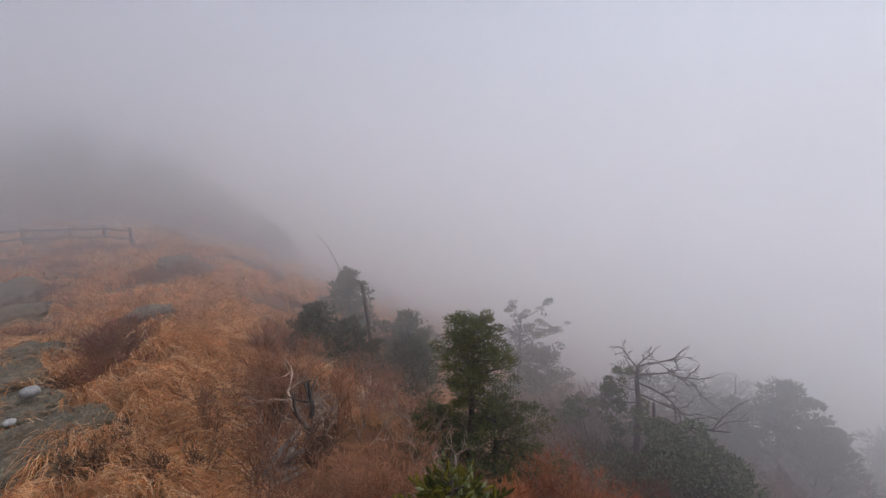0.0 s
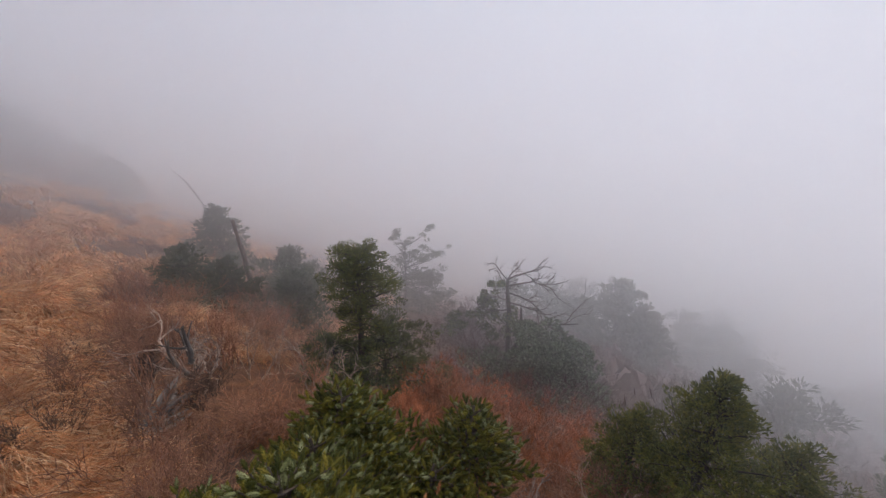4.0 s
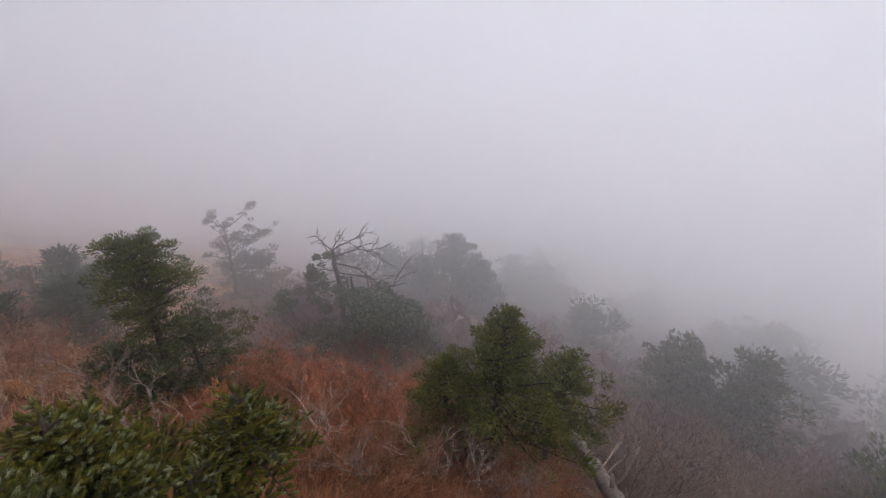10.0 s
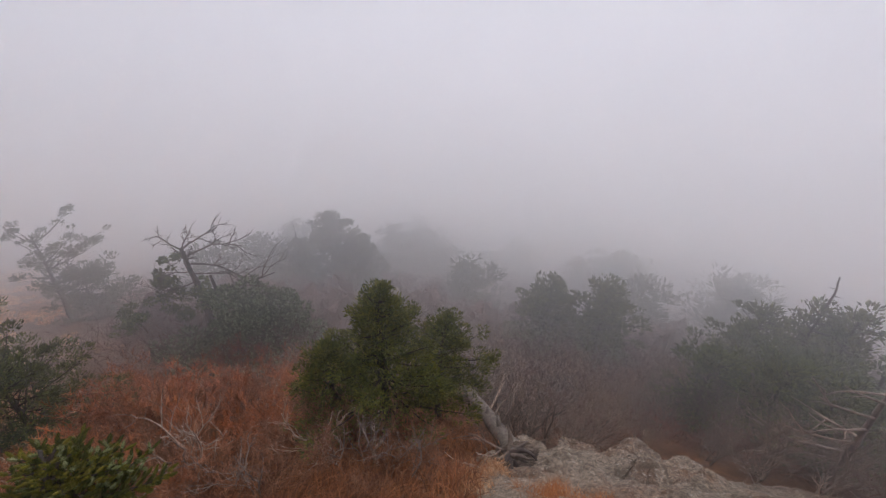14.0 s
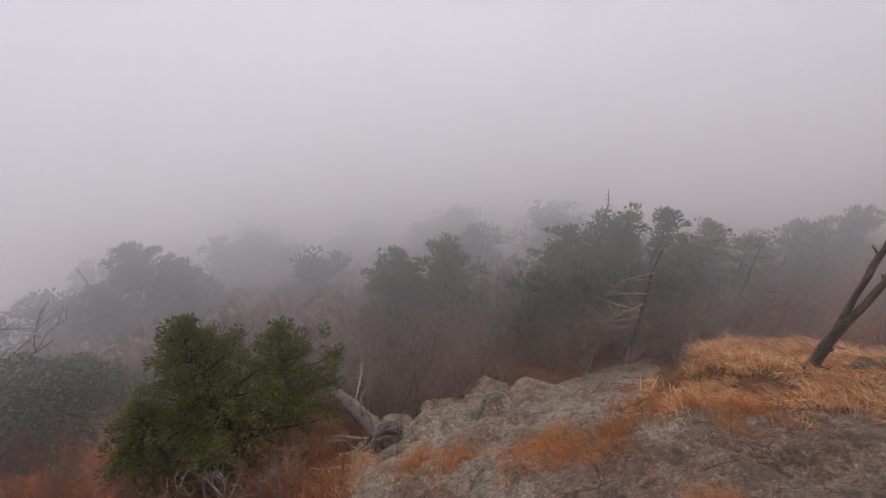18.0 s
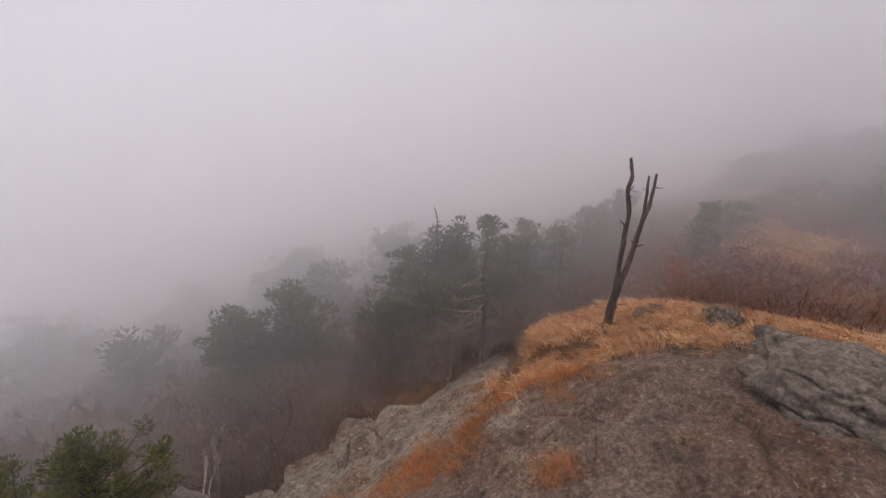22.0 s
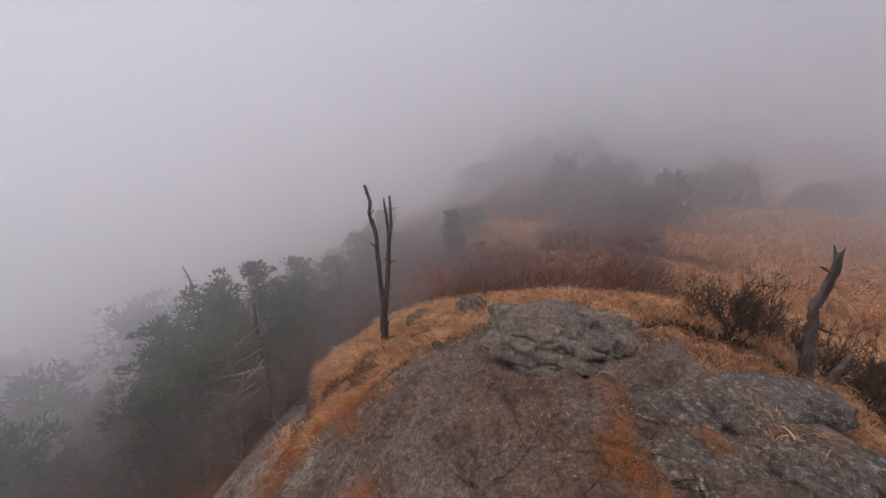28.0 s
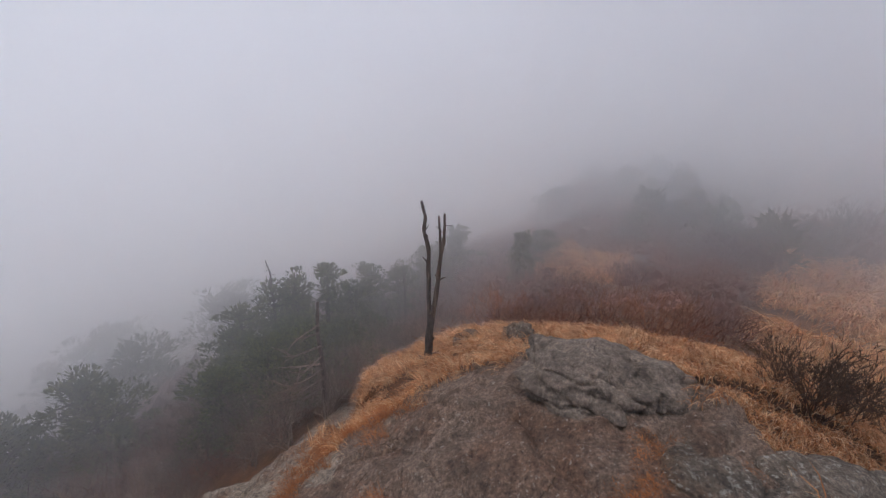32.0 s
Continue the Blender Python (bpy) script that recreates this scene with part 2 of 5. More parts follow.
def rocky(name, base, pale, brown, lichen, lichen_amount=0.55, brown_amount=0.5, relief=0.07):
    m, nt, b, tc = material(name, 0.93, 0)
    c = ramp(nt, tex_noise(nt, tc, 2.2, 8, 0.65), [(0.3, base), (0.5, pale), (0.72, tuple(v * 0.55 for v in base))])
    c = mixed(nt, ramp(nt, tex_noise(nt, tc, 1.1, 6, 0.7), [(brown_amount, (0, 0, 0)), (brown_amount + 0.14, (0.8, 0.8, 0.8))]), c, brown)
    grain = ramp(nt, tex_noise(nt, tc, 42, 6, 0.85), [(0.37, (0.38, 0.37, 0.36)), (0.5, (1, 1, 1)), (0.63, (1.8, 1.75, 1.68))])
    c = mixed(nt, 0.85, c, grain, 'MULTIPLY')
    mottle = ramp(nt, tex_noise(nt, tc, 17, 5, 0.7), [(0.32, (0.5, 0.48, 0.46)), (0.5, (1, 1, 1)), (0.68, (1.45, 1.42, 1.36))])
    c = mixed(nt, 0.8, c, mottle, 'MULTIPLY')
    spots = ramp(nt, tex_noise(nt, tc, 26, 7, 0.75), [(lichen_amount, (0, 0, 0)), (lichen_amount + 0.04, (0.85, 0.85, 0.85))])
    c = mixed(nt, spots, c, lichen)
    flecks = ramp(nt, tex_noise(nt, tc, 75, 3, 0.6), [(0.66, (0, 0, 0)), (0.7, (0.8, 0.8, 0.8))])
    c = mixed(nt, flecks, c, lichen)
    black = ramp(nt, tex_noise(nt, tc, 3.2, 9, 0.75), [(0.5, (0, 0, 0)), (0.62, (0.5, 0.5, 0.5))])
    c = mixed(nt, black, c, tuple(v * 0.4 for v in base))
    warp = nt.nodes.new("ShaderNodeTexNoise")
    warp.inputs["Scale"].default_value = 1.7
    warp.inputs["Detail"].default_value = 6
    nt.links.new(tc.outputs["Position"], warp.inputs["Vector"])
    bent = mixed(nt, 0.45, tc.outputs["Position"], warp.outputs["Color"], 'ADD')
    vor = nt.nodes.new("ShaderNodeTexVoronoi")
    vor.feature = 'DISTANCE_TO_EDGE'
    vor.inputs["Scale"].default_value = 2.3
    nt.links.new(bent, vor.inputs["Vector"])
    fissure = ramp(nt, vor.outputs["Distance"], [(0.0, (0, 0, 0)), (0.02, (1, 1, 1))])
    solid = ramp(nt, tex_noise(nt, tc, 1.3, 3), [(0.5, (1, 1, 1)), (0.62, (0, 0, 0))])
    fissure = mixed(nt, solid, fissure, (1, 1, 1))
    nt.links.new(c, b.inputs["Base Color"])
    h = nt.nodes.new("ShaderNodeMath")
    h.operation = 'ADD'
    nt.links.new(tex_noise(nt, tc, 9, 9, 0.75), h.inputs[0])
    h2 = nt.nodes.new("ShaderNodeMath")
    h2.operation = 'MULTIPLY'
    h2.inputs[1].default_value = 0.35
    nt.links.new(tex_noise(nt, tc, 55, 5, 0.8), h2.inputs[0])
    nt.links.new(h2.outputs[0], h.inputs[1])
    h3 = nt.nodes.new("ShaderNodeMath")
    h3.operation = 'ADD'
    nt.links.new(h.outputs[0], h3.inputs[0])
    nt.links.new(fissure, h3.inputs[1])
    bp = nt.nodes.new("ShaderNodeBump")
    bp.inputs["Strength"].default_value = 1.0
    bp.inputs["Distance"].default_value = relief
    nt.links.new(h3.outputs[0], bp.inputs["Height"])
    nt.links.new(bp.outputs[0], b.inputs["Normal"])
    return m


def woody(name, a, c, d, scale=30):
    m, nt, b, tc = material(name, 0.9, 0.6, 90, 0.2, 0.006)
    col = ramp(nt, tex_noise(nt, tc, scale, 6, 0.7, (1, 1, 0.22)), [(0.32, a), (0.5, c), (0.7, d)])
    info = nt.nodes.new("ShaderNodeObjectInfo")
    col = mixed(nt, 0.8, col, ramp(nt, info.outputs["Random"], [(0.0, (0.5, 0.5, 0.52)), (0.5, (1, 1, 1)), (1.0, (1.35, 1.25, 1.12))]), 'MULTIPLY')
    nt.links.new(col, b.inputs["Base Color"])
    return m


ROCK = rocky("granite", (0.192, 0.134, 0.0986), (0.29, 0.209, 0.157), (0.204, 0.113, 0.0721), (0.535, 0.465, 0.384), 0.6, 0.47)
ROCK_PALE = rocky("lichened granite", (0.22, 0.172, 0.128), (0.35, 0.28, 0.215), (0.23, 0.128, 0.078), (0.54, 0.48, 0.4), 0.57, 0.5)
ROCK_DARK = rocky("dark granite", (0.138, 0.109, 0.0862), (0.241, 0.196, 0.155), (0.207, 0.127, 0.0782), (0.529, 0.494, 0.414), 0.56, 0.5)
ROCK_SLOPE = rocky("mossy slope granite", (0.115, 0.105, 0.075), (0.2, 0.185, 0.135), (0.16, 0.105, 0.055), (0.4, 0.38, 0.32), 0.58, 0.5)
GRASS = leafy("dry straw grass", [(0.47, 0.19, 0.0728), (0.829, 0.437, 0.202), (0.95, 0.739, 0.47), (0.65, 0.302, 0.123)], 0.7, 3.0, 0.3, 9.0)
GRASS_FAR = leafy("dry slope grass", [(0.458, 0.183, 0.0641), (0.847, 0.418, 0.177), (0.95, 0.721, 0.424), (0.641, 0.286, 0.103)], 0.75, 1.6, 0.3, 4.5)
RUST = leafy("rusty moss and low grass", [(0.3, 0.106, 0.0375), (0.525, 0.188, 0.0562), (0.725, 0.312, 0.106), (0.413, 0.138, 0.0438)], 0.8, 2.0, 0.15)
DEAD_UNDER = leafy("dead brown undergrowth", [(0.14, 0.056, 0.026), (0.3, 0.112, 0.044), (0.54, 0.21, 0.08), (0.22, 0.08, 0.032)], 0.85, 2.0, 0.15)
FIR = leafy("fir needles", [(0.0719, 0.0949, 0.0287), (0.137, 0.166, 0.046), (0.23, 0.245, 0.0646)], 0.6, 2.5, 0.1)
FIR_YELLOW = leafy("sunlit fir needles", [(0.0966, 0.117, 0.0206), (0.193, 0.2, 0.0304), (0.318, 0.289, 0.051)], 0.6, 4, 0.1)
FIR_DULL = leafy("dull fir needles", [(0.066, 0.0816, 0.0432), (0.108, 0.13, 0.0648), (0.162, 0.18, 0.09)], 0.7, 1.5, 0.1)
BROADLEAF = leafy("dark evergreen leaves", [(0.0828, 0.112, 0.0528), (0.172, 0.217, 0.112), (0.359, 0.413, 0.251)], 0.5, 2.5, 0.1)
BARK = woody("fir bark", (0.035, 0.028, 0.023), (0.075, 0.06, 0.05), (0.12, 0.1, 0.085))
DEADWOOD = woody("weathered dead wood", (0.06, 0.05, 0.043), (0.135, 0.115, 0.1), (0.25, 0.225, 0.2), 22)
SNAGWOOD = woody("dark standing dead wood", (0.054, 0.042, 0.036), (0.12, 0.0936, 0.078), (0.24, 0.198, 0.168), 26)
PALE_TWIG = woody("pale twigs", (0.2, 0.14, 0.105), (0.38, 0.29, 0.23), (0.58, 0.48, 0.4), 20)
DARK_TWIG = woody("dark stems", (0.04, 0.024, 0.017), (0.09, 0.052, 0.035), (0.16, 0.1, 0.065), 14)
RED_TWIG = woody("reddish twigs", (0.12, 0.045, 0.024), (0.34, 0.115, 0.047), (0.68, 0.265, 0.115), 5)
BROWN_TWIG = woody("brown twigs", (0.145, 0.068, 0.0406), (0.308, 0.145, 0.0842), (0.535, 0.292, 0.17), 12)
DUSKY_TWIG = woody("dusky grey brown twigs", (0.13, 0.09, 0.068), (0.24, 0.175, 0.138), (0.42, 0.33, 0.27), 8)
CONE = woody("orange brown dead needles", (0.2, 0.08, 0.03), (0.36, 0.16, 0.06), (0.45, 0.24, 0.1), 40)
STONE_WHITE = woody("pale stone", (0.3, 0.3, 0.29), (0.45, 0.45, 0.43), (0.55, 0.55, 0.53), 30)



# ---- the ground ----
def sp(u):
    return u if u > 20 else math.log1p(math.exp(2 * u)) / 2


def step(a, b, u):
    u = min(1.0, max(0.0, (u - a) / (b - a)))
    return u * u * (3 - 2 * u)


def rock_bump(x, y):
    b = 1.42 * math.exp(-(max(0, x - 2.6) / 3.4) ** 3) * math.exp(-(max(0, 1.0 - x) / 2.2) ** 2)
    return b * math.exp(-((y + 1.7) / (3.6 if y > -1.7 else 1.8)) ** 2)


def rim_y(x):
    """Where the outcrop breaks off towards the valley."""
    return 2.82 - 0.38 * max(0, x - 2.5) - 1.05 * math.exp(-((x - 3.58) / 0.76) ** 2)


def lay(x, y):
    """The height of the land, without its small relief."""
    cliff = 0.7 * step(0, 0.4, y - rim_y(x)) * step(0.2, 1, x) * step(12, 8, x)
    dip = 0.8 * math.exp(-((x - 10) / 4) ** 2 - ((y - 2) / 4) ** 2)
    return -0.95 - 0.52 * sp(y - 0.6) - 0.17 * sp(x - 5) + rock_bump(x, y) - cliff - dip


def ground_z(x, y):
    far = min(1.0, math.hypot(x, y) / 12)
    return lay(x, y) + 0.05 * fbm(x, y, 3.3, 3, 1.7) + 0.35 * far * fbm(x, y, 7.1, 2, 0.16)


def grass_from(y):
    """Where the straw on the outcrop begins, going outwards in x."""
    return 3.85 - 0.8 * min(1.2, max(0, y - 0.1)) + 1.6 * max(0, y - 1.3) - 1.9 * max(0, -1.2 - y)


def rock_z(x, y):
    knob = 0.075 * fbm(x, y, 1.3, 5, 1.15) + 0.08 * abs(fbm(x, y, 5.3, 3, 2.1)) + 0.02 * fbm(x, y, 8.1, 3, 6.5) + 0.03 * abs(fbm(x * 0.6, y, 2.7, 2, 5.5))
    crack = 0.05 * max(0, 1 - abs(fbm(x, y, 9.7, 2, 0.9)) / 0.05)
    pale = step(1.2, 2.4, y) * (0.08 * abs(fbm(x * 1.3, y, 2.2, 3, 2.3)) - 0.07)
    sink = 0.5 * step(0.0, 0.5, x - grass_from(y) - 0.1 + 0.35 * fbm(x, y, 4.4, 3, 1.4))
    sink += 0.8 * step(0.9, 0.0, x + 0.45 * fbm(x, y, 6.1, 3, 1.1)) + 0.7 * step(-2.5, -3.2, y) + 0.5 * step(3.0, 3.5, y)
    return lay(x, y) + 0.05 + knob - crack + pale - sink


rng = np.random.default_rng(5)
radii_g = [0.25 * 1.045 ** i for i in range(182)]
NA = 220
gv, hub = [], ground_z(0, 0) - 0.1
for r in radii_g:
    for a in range(NA):
        x, y = r * math.sin(2 * math.pi * a / NA), r * math.cos(2 * math.pi * a / NA)
        gv.append((x, y, ground_z(x, y) - (0.12 if 0.6 < x < 4 and -2.6 < y < 3 else 0.0)))
i, a = np.meshgrid(np.arange(len(radii_g) - 1), np.arange(NA), indexing="ij")
i, a = i.ravel(), a.ravel()
gq = np.stack([i * NA + a, (i + 1) * NA + a, (i + 1) * NA + (a + 1) % NA, i * NA + (a + 1) % NA], 1)
gt = np.stack([np.full(NA, len(gv)), np.arange(NA), (np.arange(NA) + 1) % NA], 1)
gv.append((0, 0, hub))
SOIL, nt_s, b_s, tc_s = material("peaty soil with dead grass", 0.95, 0.9, 25, 0.1, 0.05)
c_s = ramp(nt_s, tex_noise(nt_s, tc_s, 3.5, 8, 0.75), [(0.3, (0.08, 0.036, 0.02)), (0.5, (0.18, 0.08, 0.036)), (0.7, (0.32, 0.15, 0.062))])
c_s = mixed(nt_s, ramp(nt_s, tex_noise(nt_s, tc_s, 0.35, 4), [(0.42, (0, 0, 0)), (0.6, (0.8, 0.8, 0.8))]), c_s, (0.085, 0.05, 0.035))
nt_s.links.new(c_s, b_s.inputs["Base Color"])
tagged(new("ground", mesh_np("ground", gv, [gq, gt], [SOIL], smooth=True)), "brown peaty mountain slope with dead grass falling into fog", "ground", kind="structure")

# the granite outcrop
xs, ys = np.arange(-0.7, 6.0, 0.026), np.arange(-3.4, 3.7, 0.026)
ov = [(x, y, rock_z(x, y)) for x in xs for y in ys]
ii, jj = np.meshgrid(np.arange(len(xs) - 1), np.arange(len(ys) - 1), indexing="ij")
ii, jj = ii.ravel(), jj.ravel()
oq = np.stack([ii * len(ys) + jj, (ii + 1) * len(ys) + jj, (ii + 1) * len(ys) + jj + 1, ii * len(ys) + jj + 1], 1)
oz = np.array(ov).reshape(len(xs), len(ys), 3)
ymid = np.array([p[1] + 0.9 * fbm(p[0], p[1], 2.9, 5, 1.7) for p in oz[:-1, :-1].reshape(-1, 3)])
tagged(new("rock_outcrop", mesh_np("rock_outcrop", ov, oq, [ROCK, ROCK_PALE], (ymid > 1.35).astype(int), True)),
       "broad weathered granite outcrop, brown with grey lichen patches", "rock", kind="structure")


def rock_thing(name, x, y, z, size, seed, mat, label, turn=0.0, rough=0.16, boxy=0.0, grooves=0.0, tilt=(0, 0), category="rock", group="", fine=5):
    bm = bmesh.new()
    bmesh.ops.create_icosphere(bm, subdivisions=fine, radius=1)
    for v in bm.verts:
        n = v.co.normalized()
        k = max(abs(n.x), abs(n.y), abs(n.z)) if boxy else 1
        p = n * (1 - boxy + boxy / k)
        d = 1 + rough * fbm(n.x + seed, n.y, n.z, 4, 1.4) - 0.4 * rough * abs(fbm(n.x, n.y + seed, n.z, 3, 3.0))
        if grooves:
            g = fbm(n.x * 1.1 + seed, n.y * 1.1, n.z * 1.3, 3, 1.2)
            d -= grooves * max(0, 1 - abs(g) / 0.06)
            d += grooves * 1.3 * abs(fbm(n.x, n.y + 2 * seed, n.z * 1.1, 2, 1.6))
        under = 1 - 0.5 * step(0.05, -0.6, n.z) if grooves > 0.12 else 1
        p = Vector((p.x * under, p.y * under, p.z))
        v.co = Vector((p.x * d * size[0], p.y * d * size[1], p.z * d * size[2]))
    me = bpy.data.meshes.new(name)
    bm.to_mesh(me)
    bm.free()
    me.polygons.foreach_set("use_smooth", np.full(len(me.polygons), True))
    me.materials.append(mat)
    ob = new(name, me)
    ob.matrix_basis = pose(x, y, z, tilt[0], tilt[1], turn)
    return tagged(ob, label, category, group)


BOULDER = rocky("wrinkled boulder stone", (0.145, 0.113, 0.0896), (0.23, 0.183, 0.145), (0.123, 0.0848, 0.0614), (0.4, 0.349, 0.29), 0.62, 0.54, 0.03)
rock_thing("boulder", 3.52, -0.77, 0.28, (0.42, 0.6, 0.27), 3.1, BOULDER, "low wrinkled grey-brown boulder lying on the outcrop", -6, 0.17, 0.2, 0.17, (0, 3), fine=6)
rock_thing("stone", 4.75, 0.05, lay(4.75, 0.05) + 0.07, (0.14, 0.17, 0.11), 8.2, ROCK_DARK, "small dark stone half sunk in straw grass", 20, 0.4, 0.3, 0.1)
rock_thing("stone", 4.95, 0.62, lay(4.95, 0.62) + 0.03, (0.15, 0.24, 0.1), 5.2, ROCK_DARK, "small dark stone behind the forked dead snag", 0, 0.4, 0.3, 0.1)
for x, y, size, seed, turn in ((2.95, -1.82, (0.27, 0.34, 0.13), 1.7, 35), (2.58, -1.92, (0.27, 0.33, 0.14), 4.9, 20), (2.42, -1.4, (0.3, 0.32, 0.11), 6.6, -30), (2.02, -1.75, (0.36, 0.34, 0.13), 9.3, 10), (2.85, -1.3, (0.26, 0.26, 0.09), 2.4, 60), (3.2, -2.25, (0.2, 0.26, 0.1), 7.7, 15)):
    rock_thing("rock_slab", x, y, lay(x, y) + 0.005, size, seed, ROCK_DARK, "dark angular granite slab with pale lichen, beside rusty moss", turn, 0.2, 0.3, 0.06, (3, 5), group="dark slabs of the outcrop")
for x, y, size, seed in ((1.2, 2.75, (0.34, 0.26, 0.2), 2.2), (1.75, 2.85, (0.3, 0.26, 0.19), 3.7), (2.25, 2.72, (0.34, 0.24, 0.2), 5.1), (2.75, 2.5, (0.26, 0.24, 0.19), 7.4), (3.15, 2.3, (0.24, 0.22, 0.17), 8.8), (1.5, 2.35, (0.38, 0.3, 0.16), 1.1), (2.1, 2.25, (0.36, 0.26, 0.15), 6.2), (2.65, 2.1, (0.3, 0.26, 0.15), 9.9)):
    rock_thing("rock_knob", x, y, lay(x, y) - 0.09, (0.9 * size[0], 0.9 * size[1], 0.5 * size[2]), seed, ROCK_PALE, "rounded grey granite knob crusted with pale lichen", seed * 40, 0.2, 0.3, 0.07, (seed * 3 % 12, 8), group="knobs of the outcrop edge")
SLOPE_ROCKS = ((-6.4, -1.75, 0.75, 0.5, 0.24, 2.6), (-6.75, -1.25, 0.5, 0.36, 0.2, 4.6), (-7.5, -1.9, 0.7, 0.5, 0.22, 1.4), (-8.5, -2.1, 0.7, 0.5, 0.26, 7.7), (-9.6, -2.0, 0.5, 0.4, 0.26, 8.3), (-14.0, -2.95, 1.1, 0.7, 0.42, 3.3), (-12.2, -2.7, 0.9, 0.6, 0.36, 5.9), (-15.3, 0.4, 0.5, 0.5, 0.28, 6.9), (-10.6, -0.3, 0.45, 0.4, 0.2, 9.1), (-5.9, -1.2, 0.35, 0.3, 0.14, 6.1))
for x, y, sx, sy, sz, seed in SLOPE_ROCKS:
    rock_thing("slope_rock", x, y, ground_z(x, y) + sz * 0.3, (sx, sy, sz), seed, ROCK_SLOPE, "grey-green lichened rock among dead grass tussocks", seed * 50, 0.3, 0.4, 0.09, group="rocks on the grass slope", fine=5)
for x, y, s in ((-7.5, -1.65, 0.09), (-6.9, -1.75, 0.05), (-7.9, -2.3, 0.08)):
    rock_thing("pebble", x, y, ground_z(x, y) + s + 0.3, (s, s * 1.2, s * 0.8), s * 90, STONE_WHITE, "small pale stone lying on a slope rock", 0, 0.15, fine=2, group="pale stones")
for x, y, s in ((-23.5, -3.0, 0.5), (-24.0, -1.6, 0.6), (-23.0, -2.2, 0.4)):
    rock_thing("fence_rock", x, y, ground_z(x, y) + s * 0.2, (s * 1.2, s * 1.5, s * 0.55), s * 31, ROCK_PALE, "pale rock beside the wooden fence", s * 70, 0.2, 0.3, fine=3, group="rocks by the fence")


# ---- dead wood ----
def snag_stem(tubes, rng, pts, r0, r1, sides=10, stubs=4, stub=0.06):
    pts = np.array(pts, float)
    s = np.linspace(0, len(pts) - 1, 4 * len(pts))
    fine = np.stack([np.interp(s, np.arange(len(pts)), pts[:, c]) for c in range(3)], 1)
    fine[1:-1] += rng.normal(0, r0 * 0.09, fine[1:-1].shape)
    rad = np.linspace(r0, r1, len(fine)) * (1 + rng.normal(0, 0.08, len(fine)))
    tubes.add(fine, rad, sides)
    for _ in range(stubs):
        k = rng.integers(len(fine) // 4, len(fine) - 1)
        w = rng.normal(0, 1, 3) + [0, 0, 0.7]
        tubes.add(wiggly(rng, fine[k], w, stub * (0.5 + rng.random()), 2, 0.2), [rad[k] * 0.45, rad[k] * 0.35, rad[k] * 0.2], 5)


rng = np.random.default_rng(11)
snag = thing("forked_snag", 4.38, 0.955, lay(4.38, 0.955) - 0.05, "two-pronged dark dead tree snag standing in straw grass", "dead tree")
for name, pts, r0, r1, stubs in (("trunk", [(0, 0, -0.1), (0, 0, 0.25), (0.01, -0.01, 0.62)], 0.05, 0.038, 3),
                                 ("prong", [(0.01, 0, 0.5), (0.0, 0.02, 0.95), (0, 0.03, 1.28), (-0.02, 0.075, 1.43), (-0.02, 0.06, 1.57), (-0.03, 0.1, 1.7)], 0.027, 0.012, 7),
                                 ("prong", [(0.01, -0.02, 0.5), (0.02, -0.07, 0.95), (0.03, -0.09, 1.24), (0.04, -0.115, 1.36), (0.04, -0.11, 1.6)], 0.029, 0.011, 6),
                                 ("prong_tip", [(0.03, -0.09, 1.22), (0.03, -0.075, 1.4), (0.02, -0.06, 1.58)], 0.017, 0.008, 4)):
    tb = Tubes()
    snag_stem(tb, rng, [(px_, py_, 1.13 * pz_) for px_, py_, pz_ in pts], r0, r1, 10, stubs, 0.07)
    part(name, tb.mesh(name, [SNAGWOOD]), snag)
for zz, w in ((0.2, (0.2, -1, 0.5)), (0.33, (0.3, 1, 0.4)), (0.42, (-0.3, -0.9, 0.6)), (0.12, (-0.4, 1, 0.3))):
    bough_part("broken_branch", rng, snag, PALE_TWIG, "pale broken side twig", (0, 0, zz), w, 0.13, 0.012, 1, 0.6, 0.25, 2)

stump = thing("leaning_stump", 3.78, -2.66, ground_z(3.78, -2.66) - 0.13, "crooked dark dead stump leaning over tall grass", "dead tree")
tb = Tubes()
snag_stem(tb, rng, [(0, 0, -0.15), (0.01, 0.0, 0.1), (0.03, 0.05, 0.37), (0.06, 0.1, 0.62), (0.08, 0.12, 0.75), (0.08, 0.09, 0.97), (0.09, 0.1, 1.2)], 0.058, 0.024, 12, 2, 0.05)
part("trunk", tb.mesh("trunk", [SNAGWOOD]), stump)
for zz, xx, w, ln in ((1.05, 0.08, (0.1, 0.9, 0.5), 0.14), (1.12, 0.09, (0.0, 0.35, 1), 0.16), (1.13, 0.09, (0.0, -0.25, 1), 0.13), (0.55, 0.05, (0, 1, 0.4), 0.12), (0.6, 0.06, (-0.2, -1, 0.5), 0.16), (0.45, 0.04, (0.1, -1, 0.2), 0.14)):
    tb = Tubes()
    tb.add(wiggly(rng, (xx, 0.1 if zz > 0.5 else 0.05, zz), w, ln, 3, 0.2), [0.015, 0.012, 0.009, 0.003], 6)
    part("broken_branch", tb.mesh("broken_branch", [SNAGWOOD]), stump)

tb = Tubes()
snag_stem(tb, rng, [(0.12, -0.22, -0.1), (0.16, -0.3, 0.12), (0.2, -0.38, 0.3)], 0.04, 0.02, 8, 3, 0.05)
part("side_stem", tb.mesh("side_stem", [SNAGWOOD]), stump, "short dark broken side stem")

